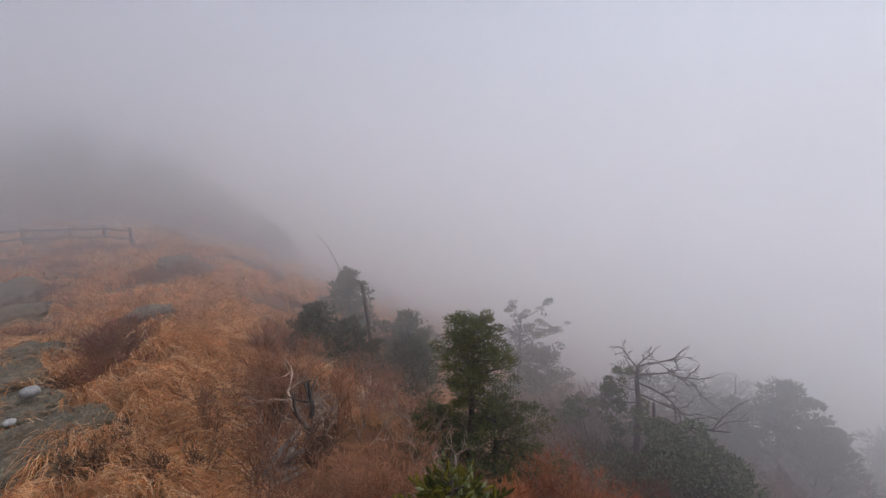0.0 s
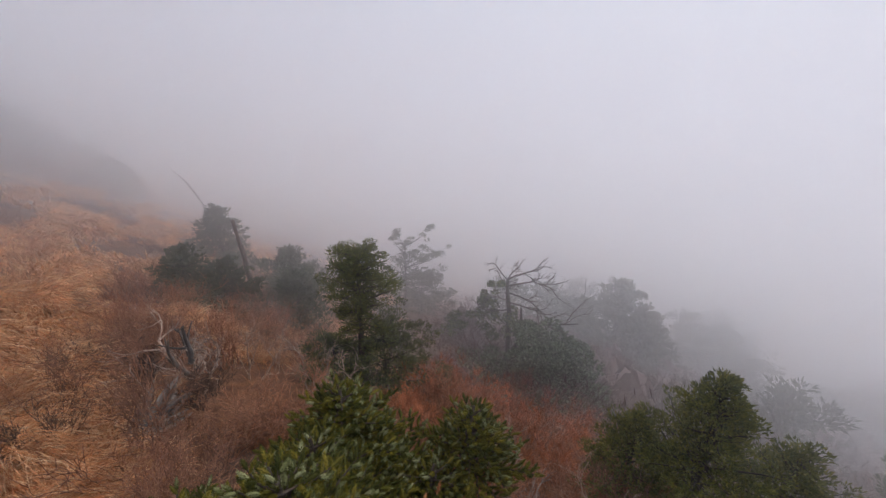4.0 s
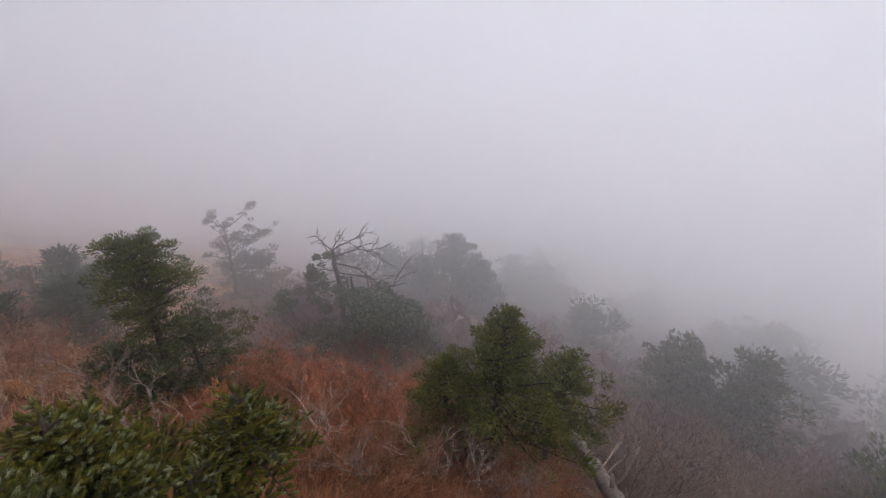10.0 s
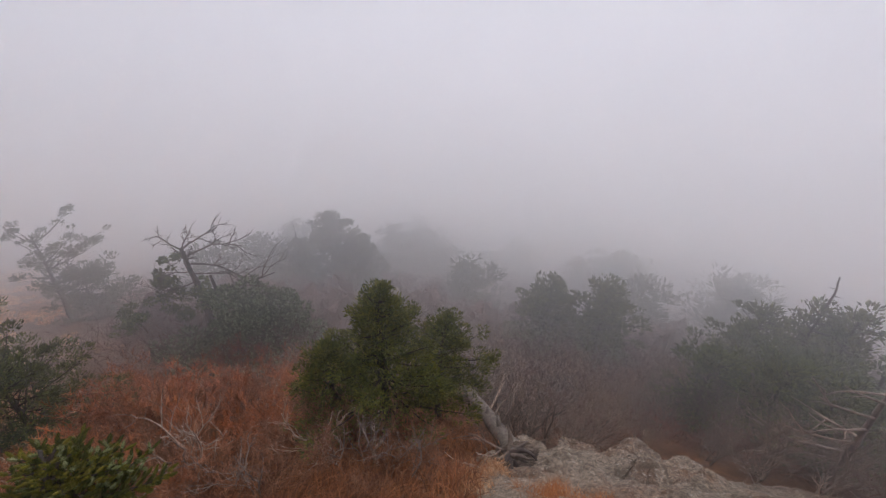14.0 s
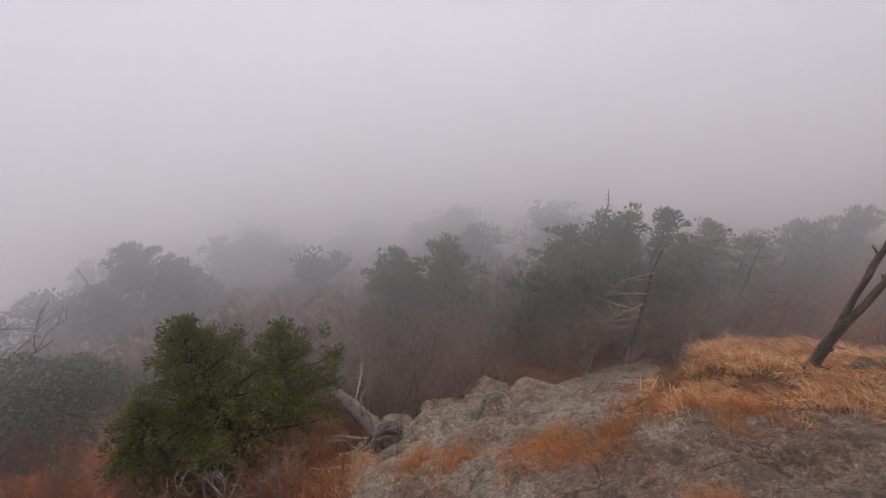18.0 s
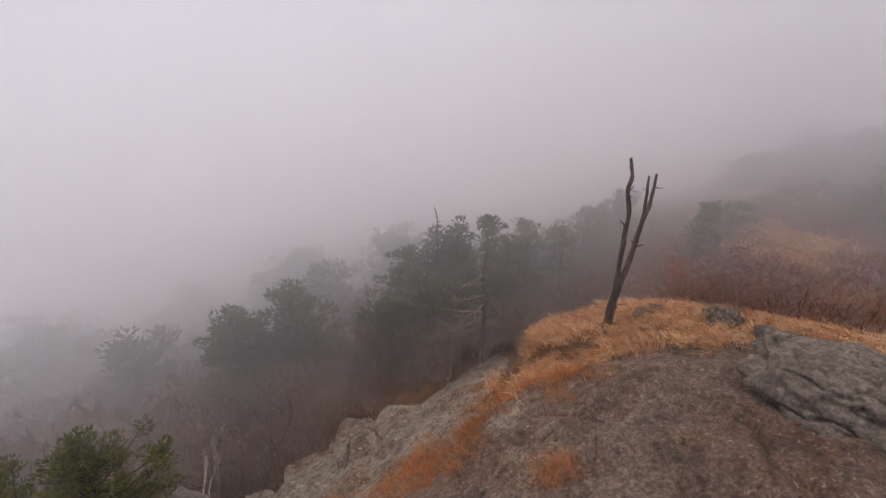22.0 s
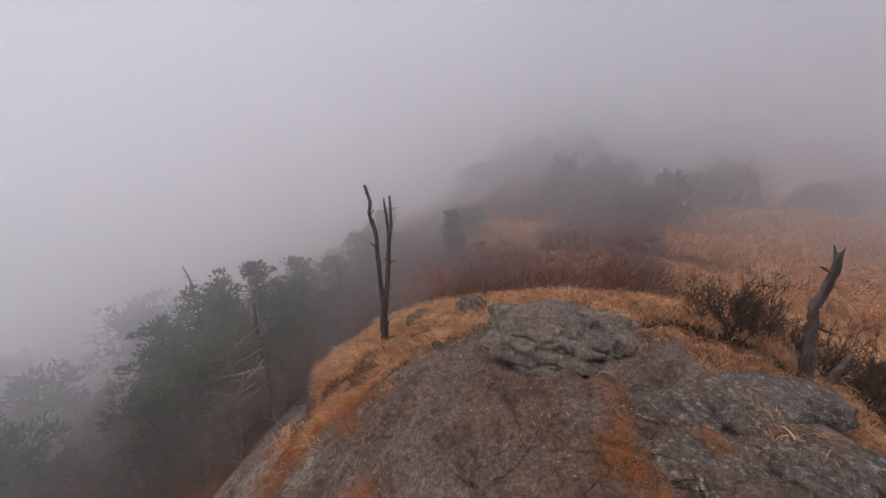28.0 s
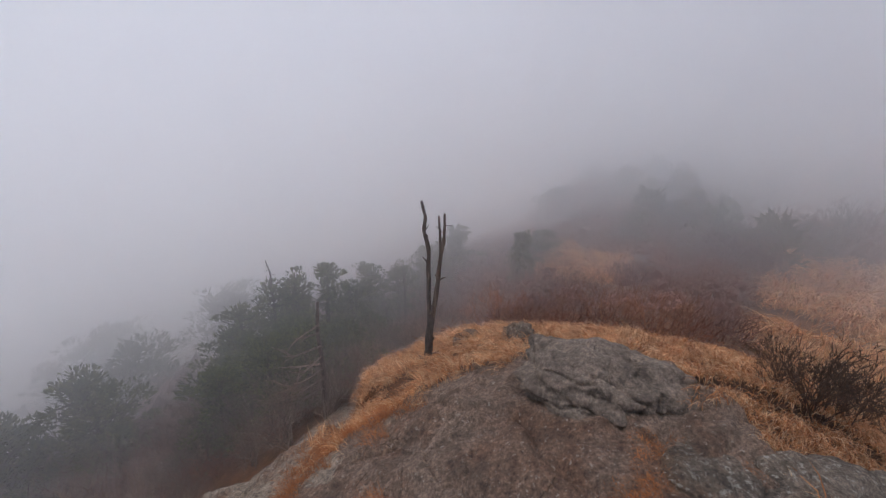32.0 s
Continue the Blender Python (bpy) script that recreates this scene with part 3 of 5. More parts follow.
slim = thing("slim_snag", -8.05, 3.27, ground_z(-8.05, 3.27) - 0.1, "slender leaning dead trunk among young firs", "dead tree")
tb = Tubes()
snag_stem(tb, rng, [(0, 0, 0), (-0.02, -0.02, 0.8), (-0.07, -0.05, 1.5), (-0.12, -0.1, 2.2)], 0.06, 0.035, 8, 5, 0.08)
part("trunk", tb.mesh("trunk", [SNAGWOOD]), slim)

bare = thing("bent_snag", -20.0, 7.9, ground_z(-20.0, 7.9) - 0.3, "thin bent bare dead tree on the foggy ridge", "dead tree")
tb = Tubes()
snag_stem(tb, rng, [(0, 0, -0.5), (-0.05, -0.15, 0.9), (-0.1, -0.35, 2.0), (-0.25, -0.75, 3.0), (-0.4, -1.15, 3.6)], 0.055, 0.02, 6, 4, 0.2)
part("trunk", tb.mesh("trunk", [SNAGWOOD]), bare)

# the fallen trunk with its torn root at the outcrop's lower end
log = thing("fallen_log", 0.9, 2.72, -1.75, "weathered grey fallen trunk with torn root beside a fir", "dead tree")
tb = Tubes()
snag_stem(tb, rng, [(0.1, 0.0, 0.06), (0.08, 0.55, -0.36), (-0.03, 1.35, -0.88), (-0.17, 2.05, -1.3)], 0.105, 0.075, 14, 9, 0.16)
part("trunk", tb.mesh("trunk", [DEADWOOD]), log)
bm = bmesh.new()
bmesh.ops.create_icosphere(bm, subdivisions=5, radius=1)
for v in bm.verts:
    n = v.co.normalized()
    d = 1 + 0.3 * fbm(n.x * 1.2, n.y * 1.2, n.z * 3.5, 4, 1.6) - 0.35 * max(0, 1 - abs(fbm(n.x + 4, n.y, n.z * 3, 2, 2.2)) / 0.12)
    v.co = Vector((0.1 + 0.22 * n.x * d, -0.06 + 0.15 * n.y * d, 0.06 + 0.15 * n.z * d + 0.25 * (0.27 * n.x)))
me = bpy.data.meshes.new("root_plate")
bm.to_mesh(me)
bm.free()
me.materials.append(SNAGWOOD)
part("root_plate", me, log, "torn dark root plate with pale ridges")
for _ in range(9):
    tb = Tubes()
    tb.add(wiggly(rng, np.array([-0.15, 1.95, -1.22]) + rng.normal(0, 0.035, 3), (-0.2 + 0.12 * rng.normal(), 0.9, -0.35 + 0.14 * rng.normal()), 0.2 + 0.2 * rng.random(), 3, 0.08), [0.022, 0.024, 0.016, 0.004], 4)
    part("splinter", tb.mesh("splinter", [PALE_TWIG]), log, "pale splinter of the broken end")
for _ in range(22):
    tb = Tubes()
    tb.add(wiggly(rng, (0.04, -0.08, 0.16), rng.normal(0, 1, 3) * [1, 0.6, 0.7] + [0.5, -0.5, 0.0], 0.22 + 0.22 * rng.random(), 4, 0.3), [0.045, 0.035, 0.025, 0.015, 0.005], 5)
    part("root", tb.mesh("root", [SNAGWOOD]), log, "torn dark root with pale ridge")
for p, w, ln in (((0.1, 0.7, -0.4), (0.8, 0.1, 0.5), 0.55), ((0.06, 0.9, -0.55), (0.7, 0.2, 0.6), 0.5), ((0.02, 1.1, -0.7), (0.6, 0.4, 0.9), 0.45), ((-0.05, 0.0, 0.1), (-1, -0.3, 0.25), 0.5), ((-0.1, -0.1, 0.08), (-0.9, -0.6, 0.1), 0.45), ((-0.02, 0.0, 0.12), (-0.8, 0.3, 0.35), 0.4)):
    bough_part("branch", rng, log, PALE_TWIG, "pale bare branch", p, w, ln, 0.013, 1, 0.7, 0.22, 3)

root = thing("dead_root", -4.9, 0.55, ground_z(-4.9, 0.55) + 0.1, "split weathered grey root lying in dry grass", "dead wood")
for n in range(14):
    tb = Tubes()
    o = rng.normal(0, 0.05, 3) * [1, 1, 0.4]
    tb.add(wiggly(rng, np.array([0.32, -0.45, 0.0]) + o, (-0.75 + 0.16 * rng.normal(), 1.0, 0.06 + 0.05 * rng.normal()), 0.6 + 0.45 * rng.random(), 7, 0.12), [0.006, 0.016, 0.026, 0.032, 0.036, 0.036, 0.026, 0.008], 6)
    part("splinter", tb.mesh("splinter", [DEADWOOD]), root)
for p, w, ln in (((-0.42, 0.5, 0.1), (0.1, 0.1, 1), 0.5), ((-0.32, 0.42, 0.05), (0.3, 0.0, 1), 0.38), ((-0.5, 0.55, 0.05), (-0.4, 0.2, 1), 0.45)):
    bough_part("dead_stem", rng, root, DEADWOOD, "", p, w, ln, 0.032, 1, 0.6, 0.2, 3)


# ---- conifers ----
def conifer(name, x, y, height, profile, label, seed, shoot=0.075, dense=1.0, sweep=(0, 0), bare=0.0, mats=None, crook=0.05, z=None, trunk_r=None, dead_top=0.0, whorl=0.1, droop=0.0, group="", category="fir tree", open_=0.0, tip=0.3, pad=None):
    """A conifer: trunk, branches and pads of needle shoots along the outer share of each branch. profile: the crown's reach at a share of the height."""
    rng = np.random.default_rng(seed)
    mats = mats or [FIR, FIR_YELLOW]
    t = thing(name, x, y, (lay(x, y) if z is None else z) - 0.06, label, category, group)
    tr = trunk_r or 0.022 * height + 0.012
    steps = 9
    pts = np.zeros((steps, 3))
    pts[:, 2] = np.linspace(0, height, steps)
    pts[1:, :2] += np.cumsum(rng.normal(0, crook * height / steps, (steps - 1, 2)), 0)
    tb = Tubes()
    tb.add(pts, np.linspace(tr, tr * 0.18, steps), 8)
    part("trunk", tb.mesh("trunk", [BARK]), t)
    ph, pr = np.array(profile, float).T
    wood, A, W = Tubes(), [], []
    pad = pad or 1.9 * shoot
    each = max(8, int(20 * dense))
    h = bare * height
    turn = rng.random() * 6.28
    while h < height * 0.985:
        reach = np.interp(h / height, ph, pr)
        base = np.array([np.interp(h, pts[:, 2], pts[:, c]) for c in range(3)])
        for n in range(rng.integers(4, 7)):
            turn += 2.4
            L = reach * (0.35 + 0.85 * rng.random())
            if L < 0.03 or rng.random() < open_:
                continue
            up = 0.12 + 0.5 * (h / height) ** 3 - droop + rng.normal(0, 0.14)
            w = np.array([math.cos(turn) + sweep[0], math.sin(turn) + sweep[1], up])
            L *= np.linalg.norm(w[:2])
            line = wiggly(rng, base, w, L, 5, 0.1, (0, 0, 0.03))
            wood.add(line, np.linspace(tr * 0.28, tr * 0.07, 6), 4)
            fw = unit(np.gradient(line, axis=0))
            m = max(1, int(1.25 * (1 - tip) * L / pad + rng.random()))
            u = np.r_[1.0, tip + (1 - tip) * rng.random(m)]
            c0 = np.stack([np.interp(u * 5, range(6), line[:, c]) for c in range(3)], 1)
            f0 = unit(np.stack([np.interp(u * 5, range(6), fw[:, c]) for c in range(3)], 1))
            lat = unit(np.cross(f0, [0, 0, 1.0]))
            c0 = c0 + lat * (rng.normal(0, 0.3, len(u)) * np.minimum(L * (1.15 - u), 0.4))[:, None] + np.array([0, 0, 0.25]) * pad * rng.normal(0, 1, (len(u), 1))
            rad = pad * (0.65 + 0.6 * rng.random(len(u)))
            q = np.repeat(np.arange(len(u)), each)
            d = unit(rng.normal(0, 1, (len(q), 3)))
            d[:, 2] = np.where(rng.random(len(q)) < 0.75, np.abs(d[:, 2]), d[:, 2])
            at = c0[q] + d * np.array([1, 1, 0.5]) * (rad[q] * (0.5 + 0.5 * rng.random(len(q))))[:, None]
            wy = unit(d * [1, 1, 0.6] + f0[q] * 0.6 + rng.normal(0, 0.3, (len(q), 3)) + [0, 0, 0.3])
            A.append(at - wy * shoot * 0.4)
            W.append(wy)
        h += whorl * (0.7 + 0.6 * rng.random())
    A.append(pts[-1:] - [0, 0, 0.03])
    W.append(np.array([[0, 0, 1.0]]))
    A, W = np.concatenate(A), np.concatenate(W)
    V, Q = leaflets(rng, A, W, shoot * (0.8 + 0.7 * rng.random(len(A))), shoot * (0.28 + 0.2 * rng.random(len(A))))
    pick = (rng.random(len(A)) < 0.3).astype(int) if len(mats) > 1 else np.zeros(len(A), int)
    part("bough", wood.mesh("bough", [BARK]), t, kind="stuff")
    part("crown", mesh_np("crown", V, Q, mats, np.r_[pick, pick]), t, kind="stuff")
    if dead_top:
        tb = Tubes()
        snag_stem(tb, rng, [pts[-1] - [0, 0, 0.2], pts[-1] + [0.03, 0.0, dead_top * 0.5], pts[-1] + [-0.03, 0.03, dead_top]], tr * 0.4, tr * 0.15, 5, 4, 0.12)
        part("dead_top", tb.mesh("dead_top", [DEADWOOD]), t, "bare grey dead leader")
    return t


CONE_SHAPE = [(0, 0.75), (0.15, 0.85), (0.4, 0.72), (0.65, 0.5), (0.85, 0.26), (1, 0.04)]


def scaled(r, shape=CONE_SHAPE):
    return [(h, q * r) for h, q in shape]


# near the outcrop
conifer("fir_tree", -0.37, 3.4, 2.2, scaled(1.15, [(0, 0.4), (0.18, 0.6), (0.35, 0.9), (0.52, 0.66), (0.66, 0.36), (0.8, 0.27), (0.9, 0.15), (1, 0.04)]),
        "dense bushy green fir tree beside the fallen trunk", 21, 0.04, 2.2, (0.08, 0.0), 0.2, [FIR_YELLOW, FIR], 0.04, open_=0.12, pad=0.11)
conifer("fir_tree", 0.26, 3.75, 1.72, scaled(0.68, [(0.25, 0.5), (0.5, 0.7), (0.6, 1.0), (0.7, 0.75), (0.85, 0.35), (1, 0.08)]),
        "smaller green fir stem with one long side branch", 22, 0.04, 2.2, (0.15, 0), 0.3, [FIR_YELLOW, FIR], 0.05, open_=0.12, pad=0.11)
conifer("fir_tree", -1.0, 3.45, 1.5, scaled(0.75), "low green fir growing against a taller fir", 23, 0.04, 2.2, (0, 0), 0.25, [FIR_YELLOW, FIR], open_=0.12, pad=0.11)
# left of the outcrop, on the slope
conifer("fir_tree", -4.6, 2.99, 2.42, [(0.5, 0.3), (0.56, 0.62), (0.63, 0.72), (0.72, 0.62), (0.79, 0.42), (0.83, 0.3), (0.89, 0.44), (0.95, 0.4), (1, 0.16)],
        "dark green fir with a bare stem and two-tiered crown", 31, 0.036, 3.4, (0.0, 0.0), 0.52, None, 0.03, trunk_r=0.065, pad=0.135, tip=0.1)
conifer("fir_bush", -4.4, 3.25, 1.25, scaled(0.95, [(0, 0.8), (0.4, 1.0), (0.75, 0.75), (1, 0.15)]), "dense low dark fir under a taller fir", 32, 0.042, 2.2, (0, 0), 0.02, [FIR, FIR_DULL], pad=0.12)
conifer("fir_bush", -4.95, 2.75, 0.8, scaled(0.6, [(0, 0.8), (0.4, 1.0), (0.75, 0.75), (1, 0.15)]), "low dark fir thicket beside pale shrubs", 33, 0.042, 2.2, (0, 0), 0.02, [FIR, FIR_DULL], pad=0.12)
conifer("fir_tree", -9.05, 8.7, 2.62, [(0.2, 0.7), (0.35, 1.1), (0.5, 1.15), (0.62, 0.85), (0.75, 0.95), (0.9, 0.85), (1, 0.35)],
        "tall open-crowned fir half veiled by fog", 34, 0.055, 1.8, (0.3, 0.24), 0.3, [FIR_DULL], 0.05, trunk_r=0.06, whorl=0.24, open_=0.1, tip=0.55, droop=-0.05, pad=0.14)
conifer("fir_bush", -8.6, 9.0, 1.4, scaled(1.2, [(0, 0.8), (0.4, 1.0), (0.75, 0.75), (1, 0.15)]), "low fir spreading round a taller open-crowned fir", 340, 0.09, 0.8, (0, 0), 0.02, [FIR_DULL], whorl=0.18)
conifer("fir_tree", -8.6, 2.3, 1.2, scaled(0.95), "young green fir on the grassy slope", 35, 0.075, 1.0, group="young firs on the slope", mats=[FIR_DULL])
conifer("fir_tree", -7.9, 2.7, 1.15, scaled(0.95), "young green fir on the grassy slope", 36, 0.075, 1.0, group="young firs on the slope", mats=[FIR_DULL])
conifer("fir_tree", -11.7, 4.4, 1.9, scaled(1.1), "young fir standing before the grass ridge", 37, 0.09, 0.9, group="young firs on the slope", mats=[FIR_DULL])
conifer("fir_tree", -9.2, 4.75, 1.4, scaled(1.15), "young bushy fir beside a slender snag", 38, 0.085, 0.9, group="young firs on the slope", mats=[FIR_DULL])
conifer("fir_tree", -7.6, 3.9, 1.2, scaled(1.05), "young bushy fir beside a slender snag", 39, 0.08, 0.9, group="young firs on the slope", mats=[FIR_DULL])
# the half-dead tree
dead = thing("half_dead_tree", -3.82, 6.08, lay(-3.82, 6.08) - 0.1, "half-dead tree with bare limbs and one green side", "tree")
rng = np.random.default_rng(77)
tb = Tubes()
snag_stem(tb, rng, [(0, 0, 0), (0.0, 0, 0.9), (-0.02, -0.02, 1.7), (-0.08, -0.05, 2.3), (-0.1, -0.06, 2.6)], 0.07, 0.026, 9, 4, 0.1)
part("trunk", tb.mesh("trunk", [SNAGWOOD]), dead)
tb = Tubes()
snag_stem(tb, rng, [(0.02, 0, 0.8), (0.2, 0.1, 1.4), (0.16, 0.08, 2.0)], 0.04, 0.02, 6, 3, 0.1)
part("trunk", tb.mesh("second_stem", [SNAGWOOD]), dead)
for hh, w, ln, r in ((2.6, (-0.7, -0.35, 0.6), 0.42, 0.018), (2.6, (0.25, 0.1, 0.9), 0.42, 0.018), (2.58, (0.8, 0.35, 0.5), 0.75, 0.022), (2.45, (0.9, 0.42, 0.28), 0.9, 0.024), (2.3, (0.9, 0.42, 0.12), 0.9, 0.022), (2.1, (0.92, 0.4, 0.02), 0.8, 0.02), (1.68, (0.9, 0.42, 0.1), 1.4, 0.024), (2.3, (-0.5, 0.6, 0.2), 0.45, 0.016), (2.4, (0.5, -0.6, 0.3), 0.5, 0.016), (2.15, (-0.8, -0.4, 0.35), 0.5, 0.016), (1.95, (-0.85, -0.3, 0.1), 0.6, 0.016)):
    s = (-0.1 * max(0, hh - 1.6) / 1.0, -0.05 * max(0, hh - 1.6) / 1.0, min(hh, 2.58))
    bough_part("limb", rng, dead, SNAGWOOD, "", s, w, ln, r * 0.75, 2, 0.75, 0.2, 6 if ln < 1.3 else 4, (0.02, 0.01, 0.02), 5, 0.42)


def clump(rng, centre, radii, n, leaf, surface=0.55):
    d = unit(rng.normal(0, 1, (n, 3)))
    lobes = np.array([1 + 0.45 * fbm(*(2.3 * q + centre), 3, 1.3) for q in d])
    r = (surface + (1 - surface) * np.sqrt(rng.random(n))) * lobes
    at = np.array(centre) + d * r[:, None] * np.array(radii)
    return at, unit(d + rng.normal(0, 0.55, (n, 3)) + [0, 0, 0.35])


def leafy_part(name, rng, spots, parent, mats, leaf, label=""):
    small = []
    for c, r, n in spots:
        many = 14 if n > 600 else 6
        for k in range(many):
            d = unit(rng.normal(0, 1, 3) + [0, -0.2, 0.25])
            small.append((np.array(c) + d * np.array(r) * 0.85, np.array(r) * rng.uniform(0.26, 0.42) * [1, 1, 0.7 if many < 9 else 1], n // many))
    at, wy = zip(*[clump(rng, *s, leaf) for s in small])
    at, wy = np.concatenate(at), np.concatenate(wy)
    V, Q = leaflets(rng, at, wy, leaf * (0.7 + 0.6 * rng.random(len(at))), leaf * (0.4 + 0.25 * rng.random(len(at))))
    pick = rng.integers(0, len(mats), len(at))
    return part(name, mesh_np(name, V, Q, mats, np.r_[pick, pick]), parent, label, "stuff")


leafy_part("foliage", rng, [((-0.5, -0.25, 1.85), (0.27, 0.27, 0.17), 599), ((-0.35, -0.18, 2.15), (0.22, 0.22, 0.14), 480), ((-0.8, -0.42, 1.6), (0.32, 0.3, 0.1), 570), ((-0.3, -0.1, 1.45), (0.35, 0.3, 0.15), 570), ((-0.28, -0.15, 2.4), (0.16, 0.16, 0.1), 240), ((0.1, 0.05, 1.75), (0.24, 0.24, 0.2), 420), ((0.28, 0.15, 1.5), (0.22, 0.22, 0.16), 360), ((-1.1, -0.55, 1.3), (0.2, 0.2, 0.07), 210)], dead, [FIR, FIR_DULL], 0.055, "dark green needle pads")


def evergreen_bush(x, y, spots, leaf, label, seed, mats, z=None):
    rng = np.random.default_rng(seed)
    b = thing("evergreen_bush", x, y, (lay(x, y) if z is None else z) - 0.1, label, "bush")
    tb = Tubes()
    for c, r, n in spots:
        tb.add(wiggly(rng, (0, 0, 0), np.array(c) + [0, 0, 0.2], float(np.linalg.norm(c)), 4, 0.1), [0.04, 0.03, 0.022, 0.015, 0.008], 5)
    part("stem", tb.mesh("stem", [BARK]), b, kind="stuff")
    leafy_part("foliage", rng, spots, b, mats, leaf)
    return b


evergreen_bush(-3.2, 5.7, [((0.1, 0, 1.45), (0.6, 0.5, 0.45), 3400), ((0.65, 0.1, 1.2), (0.55, 0.45, 0.42), 2600), ((-0.5, -0.2, 0.75), (0.5, 0.45, 0.38), 2200), ((0.65, 0.2, 0.75), (0.55, 0.45, 0.42), 2600), ((0.1, -0.35, 0.55), (0.9, 0.5, 0.5), 3000), ((1.0, 0.3, 0.4), (0.55, 0.5, 0.4), 1800), ((-1.0, -0.3, 0.5), (0.5, 0.45, 0.35), 1500)], 0.07, "broad dark evergreen bush under the half-dead tree", 41, [BROADLEAF, FIR_DULL, BROADLEAF])
# down the slope, in the fog
conifer("fir_tree", -3.44, 13.5, 3.4, scaled(1.9), "broad fir half lost in the fog", 51, 0.13, 0.75, (0.12, 0.05), 0.05, [FIR_DULL], whorl=0.17)
conifer("fir_tree", -2.5, 13.0, 2.5, scaled(1.4), "fir half lost in the fog", 52, 0.13, 0.75, (0.2, 0.05), 0.1, [FIR_DULL], whorl=0.18)
conifer("fir_tree", -4.6, 13.0, 2.3, scaled(1.4), "fir half lost in the fog", 53, 0.13, 0.75, (0, 0), 0.1, [FIR_DULL], dead_top=0.8, whorl=0.18)
conifer("fir_tree", 3.0, 8.2, 2.25, scaled(0.95, [(0, 0.8), (0.3, 0.95), (0.6, 0.9), (0.85, 0.55), (1, 0.12)]), "rounded green fir in thin fog below the outcrop", 54, 0.095, 0.9, mats=[FIR, FIR_DULL], whorl=0.13)
conifer("fir_tree", 4.15, 7.75, 2.3, scaled(0.95, [(0, 0.8), (0.3, 0.95), (0.6, 0.9), (0.85, 0.55), (1, 0.12)]), "rounded green fir in thin fog below the outcrop", 55, 0.095, 0.9, mats=[FIR, FIR_DULL], whorl=0.13)
far_rng = random.Random(8)
for n, (x, y, hgt, r) in enumerate(((-1.8, 17.8, 2.9, 1.2), (-0.4, 18.8, 2.6, 1.3), (0.9, 17.5, 2.4, 1.2), (5.3, 21.1, 2.9, 1.2), (3.4, 20, 2.0, 1.4), (8.3, 15.6, 3.0, 1.5), (7.0, 16.5, 2.3, 1.5), (9.9, 17.7, 2.6, 1.6), (5.8, 23.4, 3.0, 1.3), (-0.6, 22, 3.6, 1.6), (11.2, 12, 2.2, 1.3), (10.0, 11, 2.2, 1.2), (6.6, 10.8, 2.1, 1.1), (-6.2, 13.6, 2.3, 1.1), (-7.4, 12.4, 2.0, 1.0), (-6.4, 18, 3.0, 1.5), (1.4, 12.5, 2.2, 1.2))):
    conifer("fir_tree", x, y, hgt, scaled(1.25 * r, [(0, 0.8), (0.3, 1.0), (0.6, 0.8), (0.85, 0.45), (1, 0.1)]), "dim fir tree down the slope, veiled by fog", 100 + n, 0.17, 0.55, (0.15, 0.0), 0.05, [FIR_DULL], whorl=0.24, dead_top=0.9 if n in (1, 8) else 0, group="firs down the foggy slope")
# right of the outcrop
for n, (x, y, hgt, r, dt, o) in enumerate(((7.95, 5.1, 2.75, 0.55, 0, 0.2), (7.55, 5.6, 2.7, 0.6, 0, 0.2), (7.2, 5.95, 2.6, 0.7, 0.65, 0.1), (6.6, 6.3, 2.2, 0.8, 0, 0), (8.7, 4.9, 2.0, 0.7, 0, 0), (9.8, 5.0, 2.1, 0.6, 0, 0.1), (9.2, 5.3, 1.6, 0.7, 0, 0), (10.7, 4.6, 1.45, 0.7, 0, 0.1), (12.2, 4.4, 1.4, 0.8, 0, 0.1), (11.66, 1.36, 1.3, 0.3, 0, 0), (12.9, 0.9, 0.7, 0.5, 0, 0), (13.5, 3.9, 1.5, 0.8, 0, 0), (7.9, 6.1, 2.1, 0.8, 0, 0))):
    conifer("fir_tree", x, y, hgt + 0.2, scaled(r * 1.2, [(0, 0.9), (0.3, 1.0), (0.55, 0.75), (0.7, 0.45), (0.8, 0.55), (0.92, 0.42), (1, 0.12)]), "dark wind-shaped fir beyond the outcrop edge", 200 + n, 0.09, 0.75, (0.1, -0.05), 0.12, [FIR, FIR_DULL], whorl=0.15, dead_top=dt, open_=o, group="firs beyond the outcrop")
for n, (x, y, hgt, r) in enumerate(((6.3, 4.7, 1.7, 0.85), (6.9, 5.2, 1.9, 0.9), (7.5, 4.5, 1.5, 0.8), (5.7, 5.1, 1.7, 0.9), (8.4, 4.2, 1.4, 0.8), (6.0, 6.0, 2.0, 0.9), (5.3, 4.3, 1.7, 0.8), (6.0, 4.1, 1.75, 0.75), (4.7, 4.9, 1.6, 0.85), (6.9, 3.9, 1.5, 0.75))):
    conifer("fir_bush", x, y, hgt, scaled(r, [(0, 0.9), (0.35, 1.0), (0.7, 0.75), (1, 0.15)]), "dense dark green fir thicket below the crest", 230 + n, 0.085, 0.9, (0.05, 0), 0.04, [FIR, FIR_DULL], whorl=0.13, group="firs beyond the outcrop")
rng = np.random.default_rng(61)
